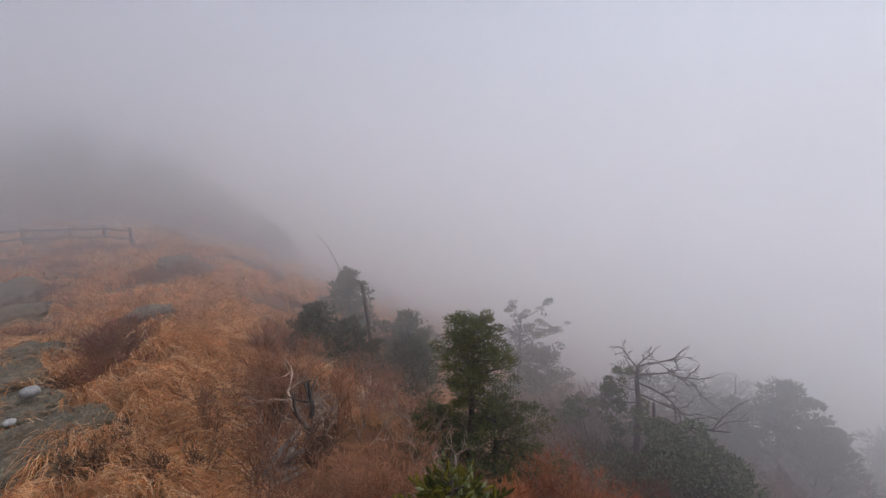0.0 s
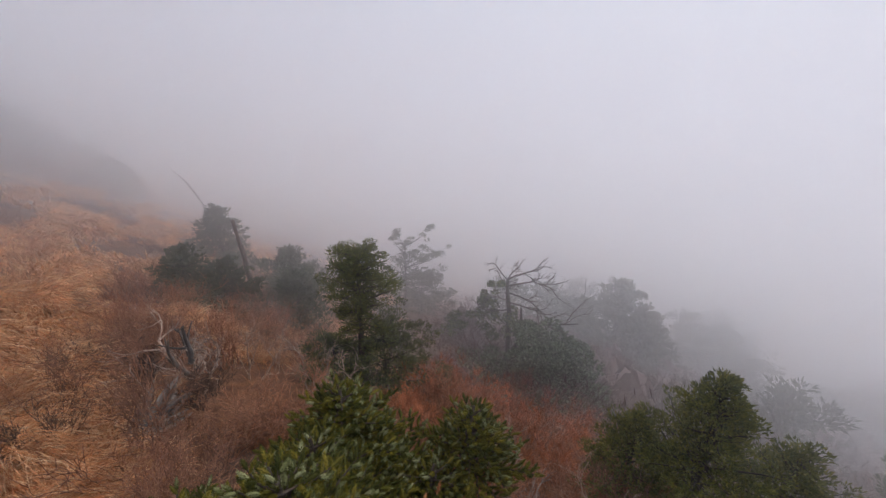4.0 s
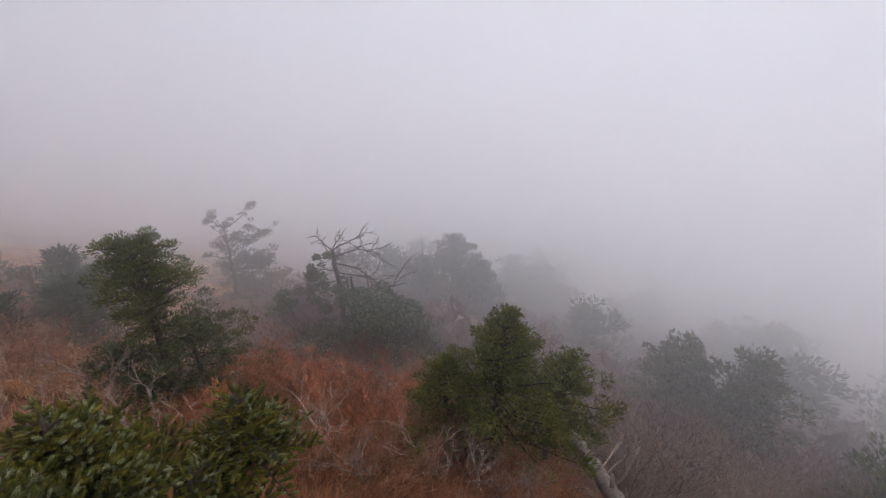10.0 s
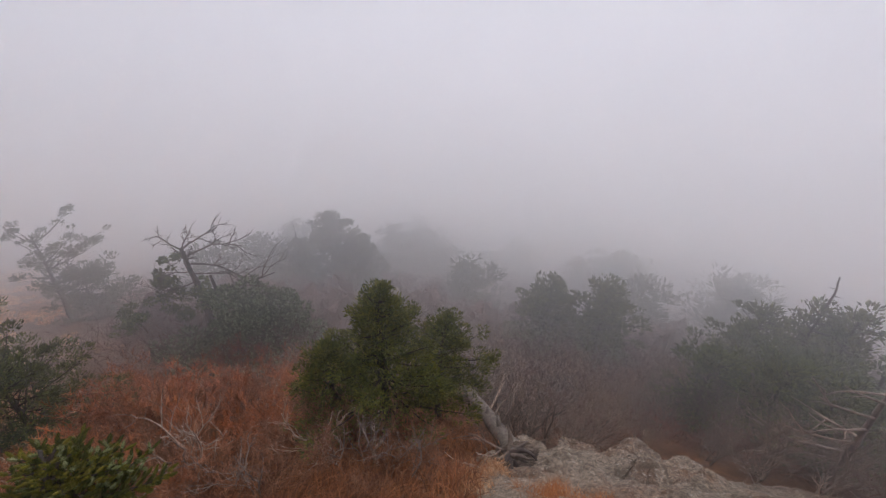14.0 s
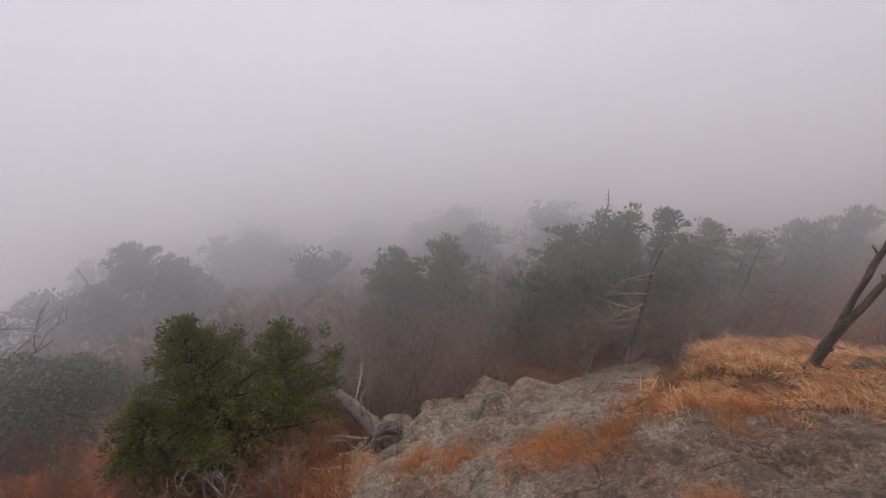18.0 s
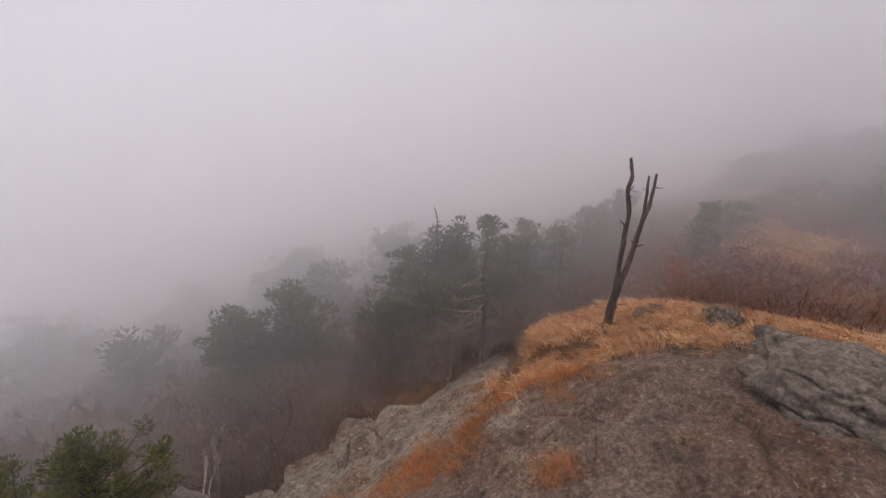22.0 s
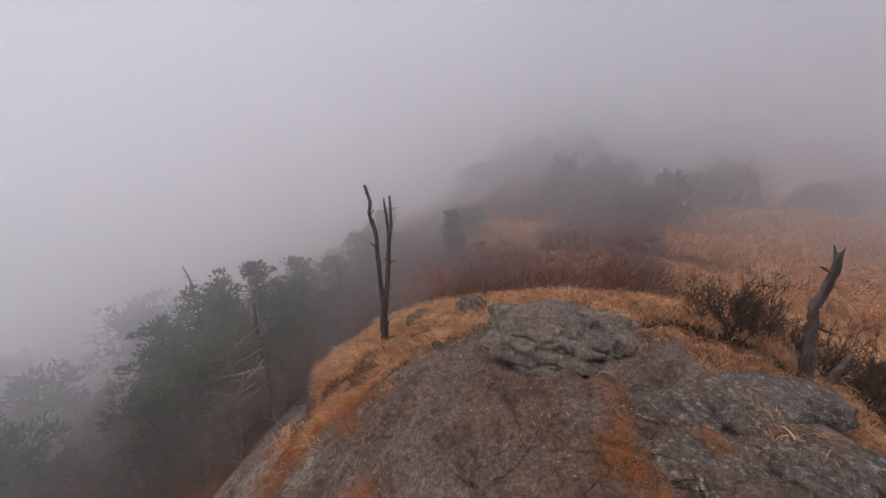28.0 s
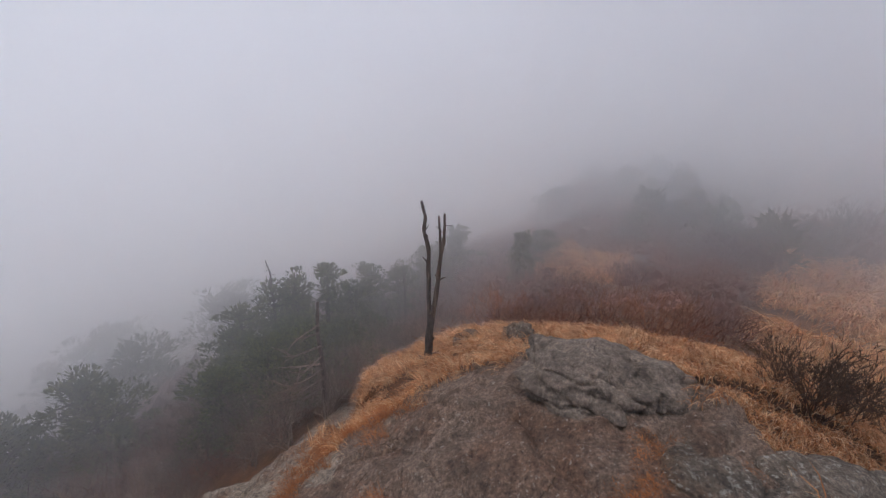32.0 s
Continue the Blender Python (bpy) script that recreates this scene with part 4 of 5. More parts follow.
for x, y, hgt in ((10.25, 4.15, 2.0), (13.6, 4.4, 1.6), (13.9, 4.2, 1.9), (14.2, 4.6, 1.6), (9.7, 4.4, 1.2)):
    s = thing("thin_snag", x, y, ground_z(x, y) - 0.1, "thin bare dead trunk among foggy firs", "dead tree", "thin snags")
    tb = Tubes()
    snag_stem(tb, rng, [(0, 0, 0), (0.03, 0.02, hgt * 0.5), (0.06 * rng.normal(), 0.05, hgt)], 0.045, 0.02, 6, 5, 0.15)
    part("trunk", tb.mesh("trunk", [SNAGWOOD]), s)

barefir = thing("dead_fir", 5.45, 3.3, ground_z(5.45, 3.3) + 0.1, "dead fir with pale horizontal branches below the outcrop", "dead tree")
tb = Tubes()
snag_stem(tb, rng, [(0, 0, 0), (0.02, 0.0, 0.8), (0.0, 0.03, 1.5), (0.03, 0.0, 2.1)], 0.05, 0.02, 7, 5, 0.1)
part("trunk", tb.mesh("trunk", [SNAGWOOD]), barefir)
for hh, ln, tz in ((0.45, 0.8, 0.1), (0.65, 0.75, -0.05), (0.85, 0.7, 0.05), (1.1, 0.55, 0.0), (1.3, 0.6, 0.1), (1.55, 0.4, 0.2), (0.95, 0.5, 0.3), (1.7, 0.35, 0.1)):
    bough_part("branch", rng, barefir, PALE_TWIG, "pale bare branch", (0, 0, hh), (-0.8 + 0.25 * rng.normal(), 0.35 + 0.25 * rng.normal(), 0.6 * tz), ln, 0.021, 1, 0.6, 0.14, 3)



# ---- the near fir whose top is looked down on ----
def brush_shoots(rng, at, way, length, thick, needles, pick, width=0.0021):
    """Plump needle shoots like small bottle brushes; pick: one material a shoot, its pale end given by 3 and more."""
    n = len(at)
    way = unit(way)
    u = unit(np.cross(way, rng.normal(0, 1, (n, 3))))
    v = np.cross(way, u)
    k = needles
    s = (np.arange(k) + 0.5) / k
    ang = np.arange(k) * 2.399 + rng.random((n, 1)) * 6.28
    out = np.cos(ang)[..., None] * u[:, None] + np.sin(ang)[..., None] * v[:, None]
    base = at[:, None] + way[:, None] * (s[None, :, None] * length[:, None, None])
    lean = 0.7 + 1.6 * s[None, :, None] ** 4
    nd = unit(out + way[:, None] * lean)
    nl = thick * (0.85 + 0.25 * rng.random((n, k, 1))) * (0.75 + 0.45 * np.sin(np.pi * np.minimum(1, s + 0.12)))[None, :, None]
    sd = unit(np.cross(nd, way[:, None])) * width
    V = np.stack([base - sd, base + nd * nl * 0.6 - sd * 1.4, base + nd * nl, base + nd * nl * 0.6 + sd * 1.4], 2).reshape(-1, 3)
    Q = (np.arange(n * k) * 4)[:, None] + np.arange(4)
    mi = np.repeat(pick, k).reshape(n, k)
    mi = np.where((mi == 2) & (s[None] < 0.45), 0, mi)
    e = np.arange(6) * np.pi / 3
    rings = np.array([0.0, 0.3, 0.75, 0.97])
    wide = np.array([0.2, 0.36, 0.42, 0.22]) * thick
    ring = (np.cos(e)[:, None] * u[:, None] + np.sin(e)[:, None] * v[:, None])[:, None] * wide[None, :, None, None]
    core = (at[:, None] + way[:, None] * (rings[None, :, None] * length[:, None, None]))[:, :, None] + ring
    i, j = np.meshgrid(np.arange(3), np.arange(6), indexing="ij")
    i, j = i.ravel(), j.ravel()
    face = np.stack([i * 6 + j, i * 6 + (j + 1) % 6, (i + 1) * 6 + (j + 1) % 6, (i + 1) * 6 + j], 1)
    Qc = (np.arange(n) * 24)[:, None, None] + face[None] + len(V)
    mc = np.where((pick[:, None] == 2) & (i[None] < 1), 0, pick[:, None])
    return np.concatenate([V, core.reshape(-1, 3)]), np.concatenate([Q, Qc.reshape(-1, 4)]), np.concatenate([mi.ravel(), mc.ravel()])


def near_fir(x, y, z, leaders, label, seed, group="near fir tops"):
    """leaders: dx, dy, the top's height over z, reach, number of boughs."""
    rng = np.random.default_rng(seed)
    t = thing("fir_tree", x, y, z, label, "fir tree", group)
    A, Wy, S = [], [], []
    wood = Tubes()
    for dx, dy, height, reach, count in leaders:
        tb = Tubes()
        lo = np.array([dx, dy, 0]) * 0.4
        tb.add([lo, lo + (np.array([dx, dy, height]) - lo) * 0.5 + rng.normal(0, 0.02, 3), (dx, dy, height - 0.04)], [0.05, 0.03, 0.008], 8)
        part("trunk", tb.mesh("trunk", [BARK]), t)
        A.append((dx, dy, height - 0.08))
        Wy.append((0, 0, 1))
        S.append(0)
        turn = 0.0
        for n in range(count):
            turn += 2.399
            q0 = (n + 0.5) / count
            h = height - 0.08 - 1.3 * q0 * reach
            L = reach * (0.1 + 0.95 * q0 ** 0.75) * (0.8 + 0.4 * rng.random())
            w = np.array([math.cos(turn), math.sin(turn), 0.5 - 0.5 * q0 + rng.normal(0, 0.08)])
            line = wiggly(rng, (dx, dy, h), w, L, 6, 0.06, (0, 0, -0.01))
            wood.add(line, np.linspace(0.009, 0.003, 7), 4)
            fw = unit(np.gradient(line, axis=0))
            m = max(2, int(L / 0.03))
            q = (0.15 + 0.85 * (np.arange(m) + 0.5) / m) * 6
            p0 = np.stack([np.interp(q, range(7), line[:, c]) for c in range(3)], 1)
            f0 = unit(np.stack([np.interp(q, range(7), fw[:, c]) for c in range(3)], 1))
            lat = unit(np.cross(f0, [0, 0, 1.0])) * np.where(np.arange(m) % 2, 1, -1)[:, None]
            tl = np.minimum((6.2 - q) / 6 * L * 0.6, 0.2) * (0.7 + 0.5 * rng.random(m))
            tw = unit(f0 * 0.8 + lat + rng.normal(0, 0.1, (m, 3)) + [0, 0, 0.12])
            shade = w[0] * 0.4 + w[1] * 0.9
            for i in range(m):
                k = 1 + int(tl[i] / 0.033)
                for j in range(k):
                    A.append(p0[i] + tw[i] * (tl[i] * j / k))
                    Wy.append(tw[i] + rng.normal(0, 0.2, 3) + [0, 0, 0.45])
                    S.append(shade)
            A.append(line[-1])
            Wy.append(fw[-1] + [0, 0, 0.2])
            S.append(shade)
    A, Wy, S = np.array(A), np.array(Wy, float), np.array(S)
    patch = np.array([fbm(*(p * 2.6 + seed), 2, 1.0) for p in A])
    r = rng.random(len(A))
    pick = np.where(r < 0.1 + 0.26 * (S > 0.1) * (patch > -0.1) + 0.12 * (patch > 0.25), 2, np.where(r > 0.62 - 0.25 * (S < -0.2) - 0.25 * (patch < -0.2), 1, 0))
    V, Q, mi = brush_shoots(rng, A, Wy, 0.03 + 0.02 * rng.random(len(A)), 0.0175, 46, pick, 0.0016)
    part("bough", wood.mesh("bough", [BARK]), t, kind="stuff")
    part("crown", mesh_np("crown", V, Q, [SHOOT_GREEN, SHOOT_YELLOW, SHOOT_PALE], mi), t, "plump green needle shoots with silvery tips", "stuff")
    return t


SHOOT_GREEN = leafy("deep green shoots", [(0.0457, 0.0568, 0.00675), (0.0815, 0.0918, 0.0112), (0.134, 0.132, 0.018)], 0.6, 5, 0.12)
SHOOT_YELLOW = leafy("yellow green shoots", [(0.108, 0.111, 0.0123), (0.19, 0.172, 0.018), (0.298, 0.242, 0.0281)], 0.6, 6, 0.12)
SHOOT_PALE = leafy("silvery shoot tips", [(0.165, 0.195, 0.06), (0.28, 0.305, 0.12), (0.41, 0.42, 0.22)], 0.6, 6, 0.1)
NZ = -1.1
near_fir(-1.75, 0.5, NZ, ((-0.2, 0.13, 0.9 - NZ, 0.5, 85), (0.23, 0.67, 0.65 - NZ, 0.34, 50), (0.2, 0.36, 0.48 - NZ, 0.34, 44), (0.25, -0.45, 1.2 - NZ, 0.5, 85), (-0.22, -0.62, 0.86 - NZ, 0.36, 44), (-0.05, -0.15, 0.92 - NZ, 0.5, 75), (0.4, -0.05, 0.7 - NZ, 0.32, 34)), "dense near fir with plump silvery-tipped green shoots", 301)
near_fir(-2.72, 0.12, lay(-2.72, 0.12) - 0.05, ((0, 0, 1.1, 0.3, 22),), "low young fir shoot in dry grass", 303)
rng = np.random.default_rng(9)
dn = thing("dead_spray", -1.32, 0.46, 0.66, "rusty dead needle spray on the near fir", "dead needles")
V, Q, mi = brush_shoots(rng, rng.normal(0, 0.045, (26, 3)) * [1.4, 1.2, 0.5], rng.normal(0, 1, (26, 3)) + [0, 0, 0.8], np.full(26, 0.05), 0.015, 24, np.zeros(26, int))
part("needles", mesh_np("needles", V, Q, [CONE]), dn, kind="stuff")
for _ in range(6):
    V2, Q2 = leaflets(rng, rng.normal(0, 0.04, (1, 3)) + [0.02, 0, 0.02], rng.normal(0, 1, (1, 3)), np.full(1, 0.06), np.full(1, 0.028))
    part("dead_leaf", mesh_np("dead_leaf", V2, Q2, [CONE]), dn)


# ---- leafless shrubs ----
def shrub_kinds(kind, seeds, height, stems, depth, kids, spread, mats, radius, tilt=0.5, shrink=0.62, fine=0, fine_mat=None):
    """Builds one shrub of a kind for each seed, out of sight of nothing: returned as (stem mesh, twig mesh)."""
    made = []
    for sd in seeds:
        rng = np.random.default_rng(sd)
        tb, tips = Tubes(), []
        for _ in range(stems):
            w = rng.normal(0, tilt, 3)
            w[2] = 1
            s = rng.normal(0, 0.07, 3) * [1, 1, 0]
            branching(tb, rng, s - [0, 0, 0.08], w, height * (0.42 + 0.2 * rng.random()), radius * (0.7 + 0.6 * rng.random()), depth, spread, 0.2, kids, (0, 0, 0.1), 4, shrink, tips)
        tw = None
        if fine:
            ft = Tubes()
            for p, d in tips:
                for _ in range(fine):
                    ft.add(wiggly(rng, p - d * rng.random(), unit(d) + rng.normal(0, 0.55, 3) + [0, 0, 0.25], height * (0.09 + 0.1 * rng.random()), 2, 0.2), [0.0034, 0.0028, 0.0014], 3)
            tw = ft.mesh("twig", [fine_mat or mats[0]])
        made.append((tb.mesh("stem", mats), tw))
    return made


RED = shrub_kinds("red", (1, 2, 3, 4), 0.95, 7, 3, 3, 0.75, [BROWN_TWIG], 0.010, 0.45, 0.62, 6, RED_TWIG)
PALE = shrub_kinds("pale", (5, 6, 7, 17), 1.15, 2, 3, 3, 1.0, [PALE_TWIG], 0.016, 0.6, 0.6)
BROWN = shrub_kinds("brown", (8, 9, 10, 11), 1.05, 7, 3, 3, 0.7, [BROWN_TWIG], 0.011, 0.42, 0.62, 2, BROWN_TWIG)
DUSKY = shrub_kinds("dusky", (12, 13, 14), 1.5, 6, 3, 3, 0.75, [DUSKY_TWIG], 0.02, 0.4, 0.64, 2, DUSKY_TWIG)
UPRIGHT = shrub_kinds("upright", (15, 16, 18), 0.75, 13, 2, 4, 0.5, [DARK_TWIG], 0.008, 0.55, 0.6, 3, DARK_TWIG)
place_rng = random.Random(31)


def shrub(kinds, x, y, size, label, group, z=None):
    a, b = kinds[place_rng.randrange(len(kinds))]
    t = thing("shrub", x, y, ground_z(x, y) if z is None else z, label, "shrub", group, turn=place_rng.random() * 360)
    t.scale = (size * place_rng.uniform(0.9, 1.2), size * place_rng.uniform(0.9, 1.2), size)
    part("stem", a, t, kind="stuff")
    if b:
        part("twig", b, t, kind="stuff")


def clear(x, y):
    """Free of the camera's line, the outcrop and the near firs."""
    return math.hypot(x, y + 0.2) > 1.5 and not (x > 0.55 and y < 2.9 and x < 6.4 and y > -3.2) and math.hypot(x + 1.75, y - 0.5) > 0.75


for x, y, s in ((-3.1, 3.05, 1.15), (-2.7, 3.35, 1.1), (-3.5, 3.4, 1.1), (-3.3, 2.7, 1.0), (-2.4, 2.9, 1.0), (-2.0, 3.3, 1.0), (-1.5, 3.2, 0.9), (-2.9, 3.9, 1.1), (-2.2, 3.9, 1.0), (-1.6, 3.8, 0.9), (-3.8, 4.1, 1.1), (-2.15, 2.35, 0.7), (-2.8, 2.3, 0.9), (-1.3, 4.3, 0.9), (-2.0, 4.6, 1.0), (-2.9, 4.7, 1.0), (-3.5, 2.2, 0.8), (-1.0, 3.1, 0.7)):
    shrub(RED, x, y, 0.82 * s, "leafless rust-red twiggy shrub on the slope", "red shrubs")
for x, y, s in ((-5.5, 1.85, 1.0), (-4.9, 2.3, 1.1), (-5.35, 1.1, 1.0), (-5.1, 0.95, 0.9), (-3.5, 2.25, 0.9), (-1.02, 2.84, 1.05), (-0.4, 2.75, 0.95), (-2.2, 2.45, 1.0), (-0.8, 3.25, 1.1), (-1.7, 2.45, 0.9), (-1.4, 2.2, 0.7), (-0.1, 2.4, 0.7), (-5.9, 1.5, 0.9), (-4.4, 2.7, 0.8), (0.15, 2.75, 0.5), (-6.3, 2.2, 0.9)):
    shrub(PALE, x, y, s, "crooked bare shrub with pale grey branches", "pale shrubs")
for x, y, s in ((-1.4, 2.5, 0.7), (-0.8, 2.6, 0.65), (-0.3, 2.45, 0.6), (-1.9, 2.3, 0.7), (-1.2, 3.1, 0.8), (-2.4, 2.6, 0.8), (0.1, 2.5, 0.55), (-0.6, 3.0, 0.7), (-3.0, 1.9, 0.7), (-2.7, 2.8, 0.85), (-3.3, 3.2, 0.9), (-1.9, 3.6, 0.8)):
    shrub(BROWN, x, y, s, "dark brown leafless shrub among red shrubs", "brown shrubs")


def sapling(x, y, height, seed):
    """A crooked bare little trunk that forks a few times."""
    rng = np.random.default_rng(seed)
    t = thing("bare_sapling", x, y, ground_z(x, y) - 0.05, "crooked pale-barked bare sapling among red shrubs", "sapling", "bare saplings")
    line = wiggly(rng, (0, 0, 0), (0.15 * rng.normal(), 0.15 * rng.normal(), 1), height * 0.62, 6, 0.22)
    tb = Tubes()
    tb.add(line, np.linspace(0.026, 0.014, 7), 7)
    part("trunk", tb.mesh("trunk", [PALE_TWIG]), t)
    for k in (2, 3, 4, 5, 6, 6):
        bough_part("branch", rng, t, PALE_TWIG, "", line[k], (rng.normal(0, 0.8), rng.normal(0, 0.8), 0.7), height * (0.25 + 0.2 * rng.random()), 0.011, 2, 0.8, 0.25, 3, (0, 0, 0.06), 5, 0.6)


for n, (x, y, hgt) in enumerate(((-3.98, 1.93, 0.95), (-5.55, 2.6, 1.0), (-4.26, 2.47, 0.9), (-2.24, 2.45, 0.95), (-2.11, 3.99, 1.0), (-1.0, 2.7, 0.7), (-5.7, 1.0, 1.1), (-5.84, 1.35, 0.9), (-0.35, 2.65, 0.6))):
    sapling(x, y, hgt, 700 + n)
for n in range(30):
    x, y = place_rng.uniform(-9.5, -3.6), place_rng.uniform(0.6, 3.2)
    if place_rng.random() < 0.25:
        x, y = place_rng.uniform(-7, -3.4), place_rng.uniform(-0.6, 0.8)
    if clear(x, y):
        shrub(BROWN, x, y, place_rng.uniform(0.55, 0.95), "leafless brown twiggy shrub in dry grass", "brown shrubs")
for n in range(60):
    x = place_rng.uniform(0.8, 8.0)
    y = 3.3 - 0.42 * max(0, x - 2.5) + place_rng.uniform(0.25, 2.6)
    if x > 1.2 or y > 4:
        shrub(DUSKY if n % 5 else PALE, x, y, place_rng.uniform(0.5, 0.95), "tangled leafless dusky shrub below the outcrop edge", "dusky shrubs")
for x, y, s in ((4.6, 3.2, 1.0), (5.0, 3.0, 1.0), (5.5, 3.3, 1.1), (4.1, 3.6, 0.9), (5.9, 3.9, 1.1)):
    shrub(PALE, x, y, s, "bare shrub with pale branches below the outcrop", "pale shrubs")
for x, y, s in ((6.5, 0.3, 0.7), (6.4, -0.9, 0.75), (6.1, -1.4, 0.7), (7.0, 0.9, 0.8), (7.2, -0.2, 0.8), (6.8, -1.8, 0.8)):
    shrub(BROWN, x, y, s, "leafless shrub behind the outcrop crest", "brown shrubs")
for x, y, s in ((-5.68, -0.94, 0.75), (-5.11, -0.30, 0.80), (-6.31, 0.26, 0.75), (-5.83, 0.69, 0.70), (-6.07, -0.64, 0.60), (-4.99, 0.96, 0.80)):
    shrub(UPRIGHT, x, y, s, "low dark-stemmed bare shrub among straw tussocks", "upright shrubs")
shrub(PALE, 6.2, -1.0, 0.6, "bare pale-twigged shrub behind the boulder", "pale shrubs")
for x, y, s in ((4.05, -2.2, 0.8), (4.25, -2.45, 0.62), (4.2, -2.0, 0.55), (4.0, -3.3, 0.85), (4.3, -3.1, 0.85), (3.9, -3.6, 0.85), (4.5, -3.5, 0.85), (5.2, -3.1, 0.7), (3.5, -3.5, 0.75)):
    shrub(UPRIGHT, x, y, s, "upright bare dark-stemmed shrub in straw grass", "upright shrubs")

# brush and thickets too far off to count
rng = np.random.default_rng(400)


def thicket(name, n, spots, length, width, mat, label, spread=0.6, kindname="brush", core=0.0):
    """Fine upright twigs over many spots (x, y, radius, height)."""
    spots = np.array(spots)
    w = spots[:, 2] ** 2
    idx = rng.choice(len(spots), n, p=w / w.sum())
    r, a = np.sqrt(rng.random(n)) * spots[idx, 2], rng.random(n) * 6.283
    soft = rng.uniform(0.75, 1.12, n)
    x, y = spots[idx, 0] + r * soft * np.cos(a), spots[idx, 1] + r * soft * np.sin(a)
    dome = np.sqrt(np.clip(1 - (r / spots[idx, 2]) ** 2, 0.05, 1)) * spots[idx, 3] * soft
    z = np.array([lay(p, q) for p, q in zip(x, y)]) + dome * rng.random(n) ** 0.6
    d = rng.normal(0, spread, (n, 3)) + np.stack([np.cos(a) * r / spots[idx, 2], np.sin(a) * r / spots[idx, 2], np.ones(n)], 1) * 0.8
    V, Q = leaflets(rng, np.stack([x, y, z], 1), d, length * (0.6 + 0.8 * rng.random(n)), np.full(n, width), 2.0)
    if core:
        a, e = np.meshgrid(np.arange(14) * 2 * np.pi / 14, np.linspace(0, np.pi / 2, 6), indexing="ij")
        ring = np.stack([np.cos(a) * np.cos(e), np.sin(a) * np.cos(e), np.sin(e)], -1).reshape(-1, 3)
        i, j = np.meshgrid(np.arange(14), np.arange(5), indexing="ij")
        i, j = i.ravel(), j.ravel()
        face = np.stack([i * 6 + j, (i + 1) % 14 * 6 + j, (i + 1) % 14 * 6 + j + 1, i * 6 + j + 1], 1)
        for sx, sy, sr, sh in spots[np.hypot(spots[:, 0], spots[:, 1]) > 9]:
            lump = 1 + rng.normal(0, 0.13, (len(ring), 1))
            V2 = np.array([sx, sy, lay(sx, sy) - 0.15]) + ring * lump * np.array([sr, sr, sh + 0.15]) * core
            Q = np.concatenate([Q, face + len(V)])
            V = np.concatenate([V, V2])
    tagged(new(name, mesh_np(name, V, Q, [mat])), label, kindname, kind="stuff")


pr = random.Random(55)
BRUSH = leafy("dusky brush", [(0.117, 0.0715, 0.065), (0.195, 0.12, 0.104), (0.273, 0.169, 0.143)], 0.9, 0.5)
REDBRUSH = leafy("rust brush", [(0.162, 0.0648, 0.0421), (0.244, 0.094, 0.0568), (0.324, 0.138, 0.081)], 0.9, 0.6)
GREENBRUSH = leafy("dull green brush", [(0.03, 0.04, 0.026), (0.045, 0.058, 0.036), (0.07, 0.08, 0.05)], 0.9, 0.5)
spots = []
for _ in range(240):
    y = 5.2 + 25 * pr.random() ** 1.4
    x = pr.uniform(-5 - 0.15 * y, 9 + 0.3 * y)
    spots.append((x, y, pr.uniform(0.6, 1.3), pr.uniform(0.6, 1.4)))
thicket("slope_brush", 90000, spots, 0.2, 0.018, BRUSH, "leafless purple-brown thicket covering the slope below", 0.6, core=0.72)
hollow = []
while len(hollow) < 170:
    x, y = pr.uniform(6.0, 17), pr.uniform(-5.5, 4.6)
    if y > -2.7 - 0.24 * (x - 7.2) and math.hypot(x - 12.6, y + 0.3) > 1.3:
        hollow.append((x, y, pr.uniform(0.4, 0.85), pr.uniform(0.3, 0.6)))
thicket("red_brush", 60000, hollow + [(pr.uniform(2, 5.5), pr.uniform(3.7, 6.5), pr.uniform(0.4, 0.7), pr.uniform(0.3, 0.6)) for _ in range(30)], 0.16, 0.012, REDBRUSH, "rusty low brush in the hollow beyond the outcrop", 0.5, core=0.6)
# the wooded shoulder to the one side and the wooded ridge to the other
wood_r = [(24.1, -2.1, 1.9, 2.2), (21.9, -0.4, 1.7, 1.8), (20.9, -3.4, 1.8, 2.0), (18.7, -4.5, 1.7, 2.0), (15.6, -3.2, 1.4, 1.6), (13.8, -4.0, 1.2, 1.3), (15.6, -2.1, 1.3, 1.3), (13.2, -4.4, 0.9, 1.0), (21.6, 1.0, 1.5, 1.5), (22.8, -0.3, 1.5, 1.7), (24.5, -1.2, 2.2, 2.2), (26.7, -1.8, 2.2, 2.6), (28.5, -4, 2.4, 2.6), (30.2, -6.2, 2.2, 3.0), (29.6, -8.8, 1.6, 3.3), (28, -12.8, 2.2, 3.6), (26.5, -15.5, 2.0, 3.4), (25.9, -16.8, 2.0, 3.4), (24, -20, 2.2, 3.6), (19.5, -1.6, 1.9, 1.6), (18, -3.3, 1.9, 1.5), (21, -4, 2.0, 1.8), (16.5, -2.2, 1.6, 1.3), (23.5, -5, 2, 2), (20.5, 0.8, 2, 1.6), (15.5, -0.6, 1.4, 1.2), (15.9, -6.6, 1.1, 2.0), (15.4, -7.6, 1.0, 2.1), (16.6, -5.7, 1.1, 1.7), (18.0, -8.8, 1.2, 2.3)]
thicket("shoulder_brush", 110000, wood_r, 0.14, 0.024, BRUSH, "leafless wooded hill shoulder fading in fog", 0.7, "woods", 0.66)
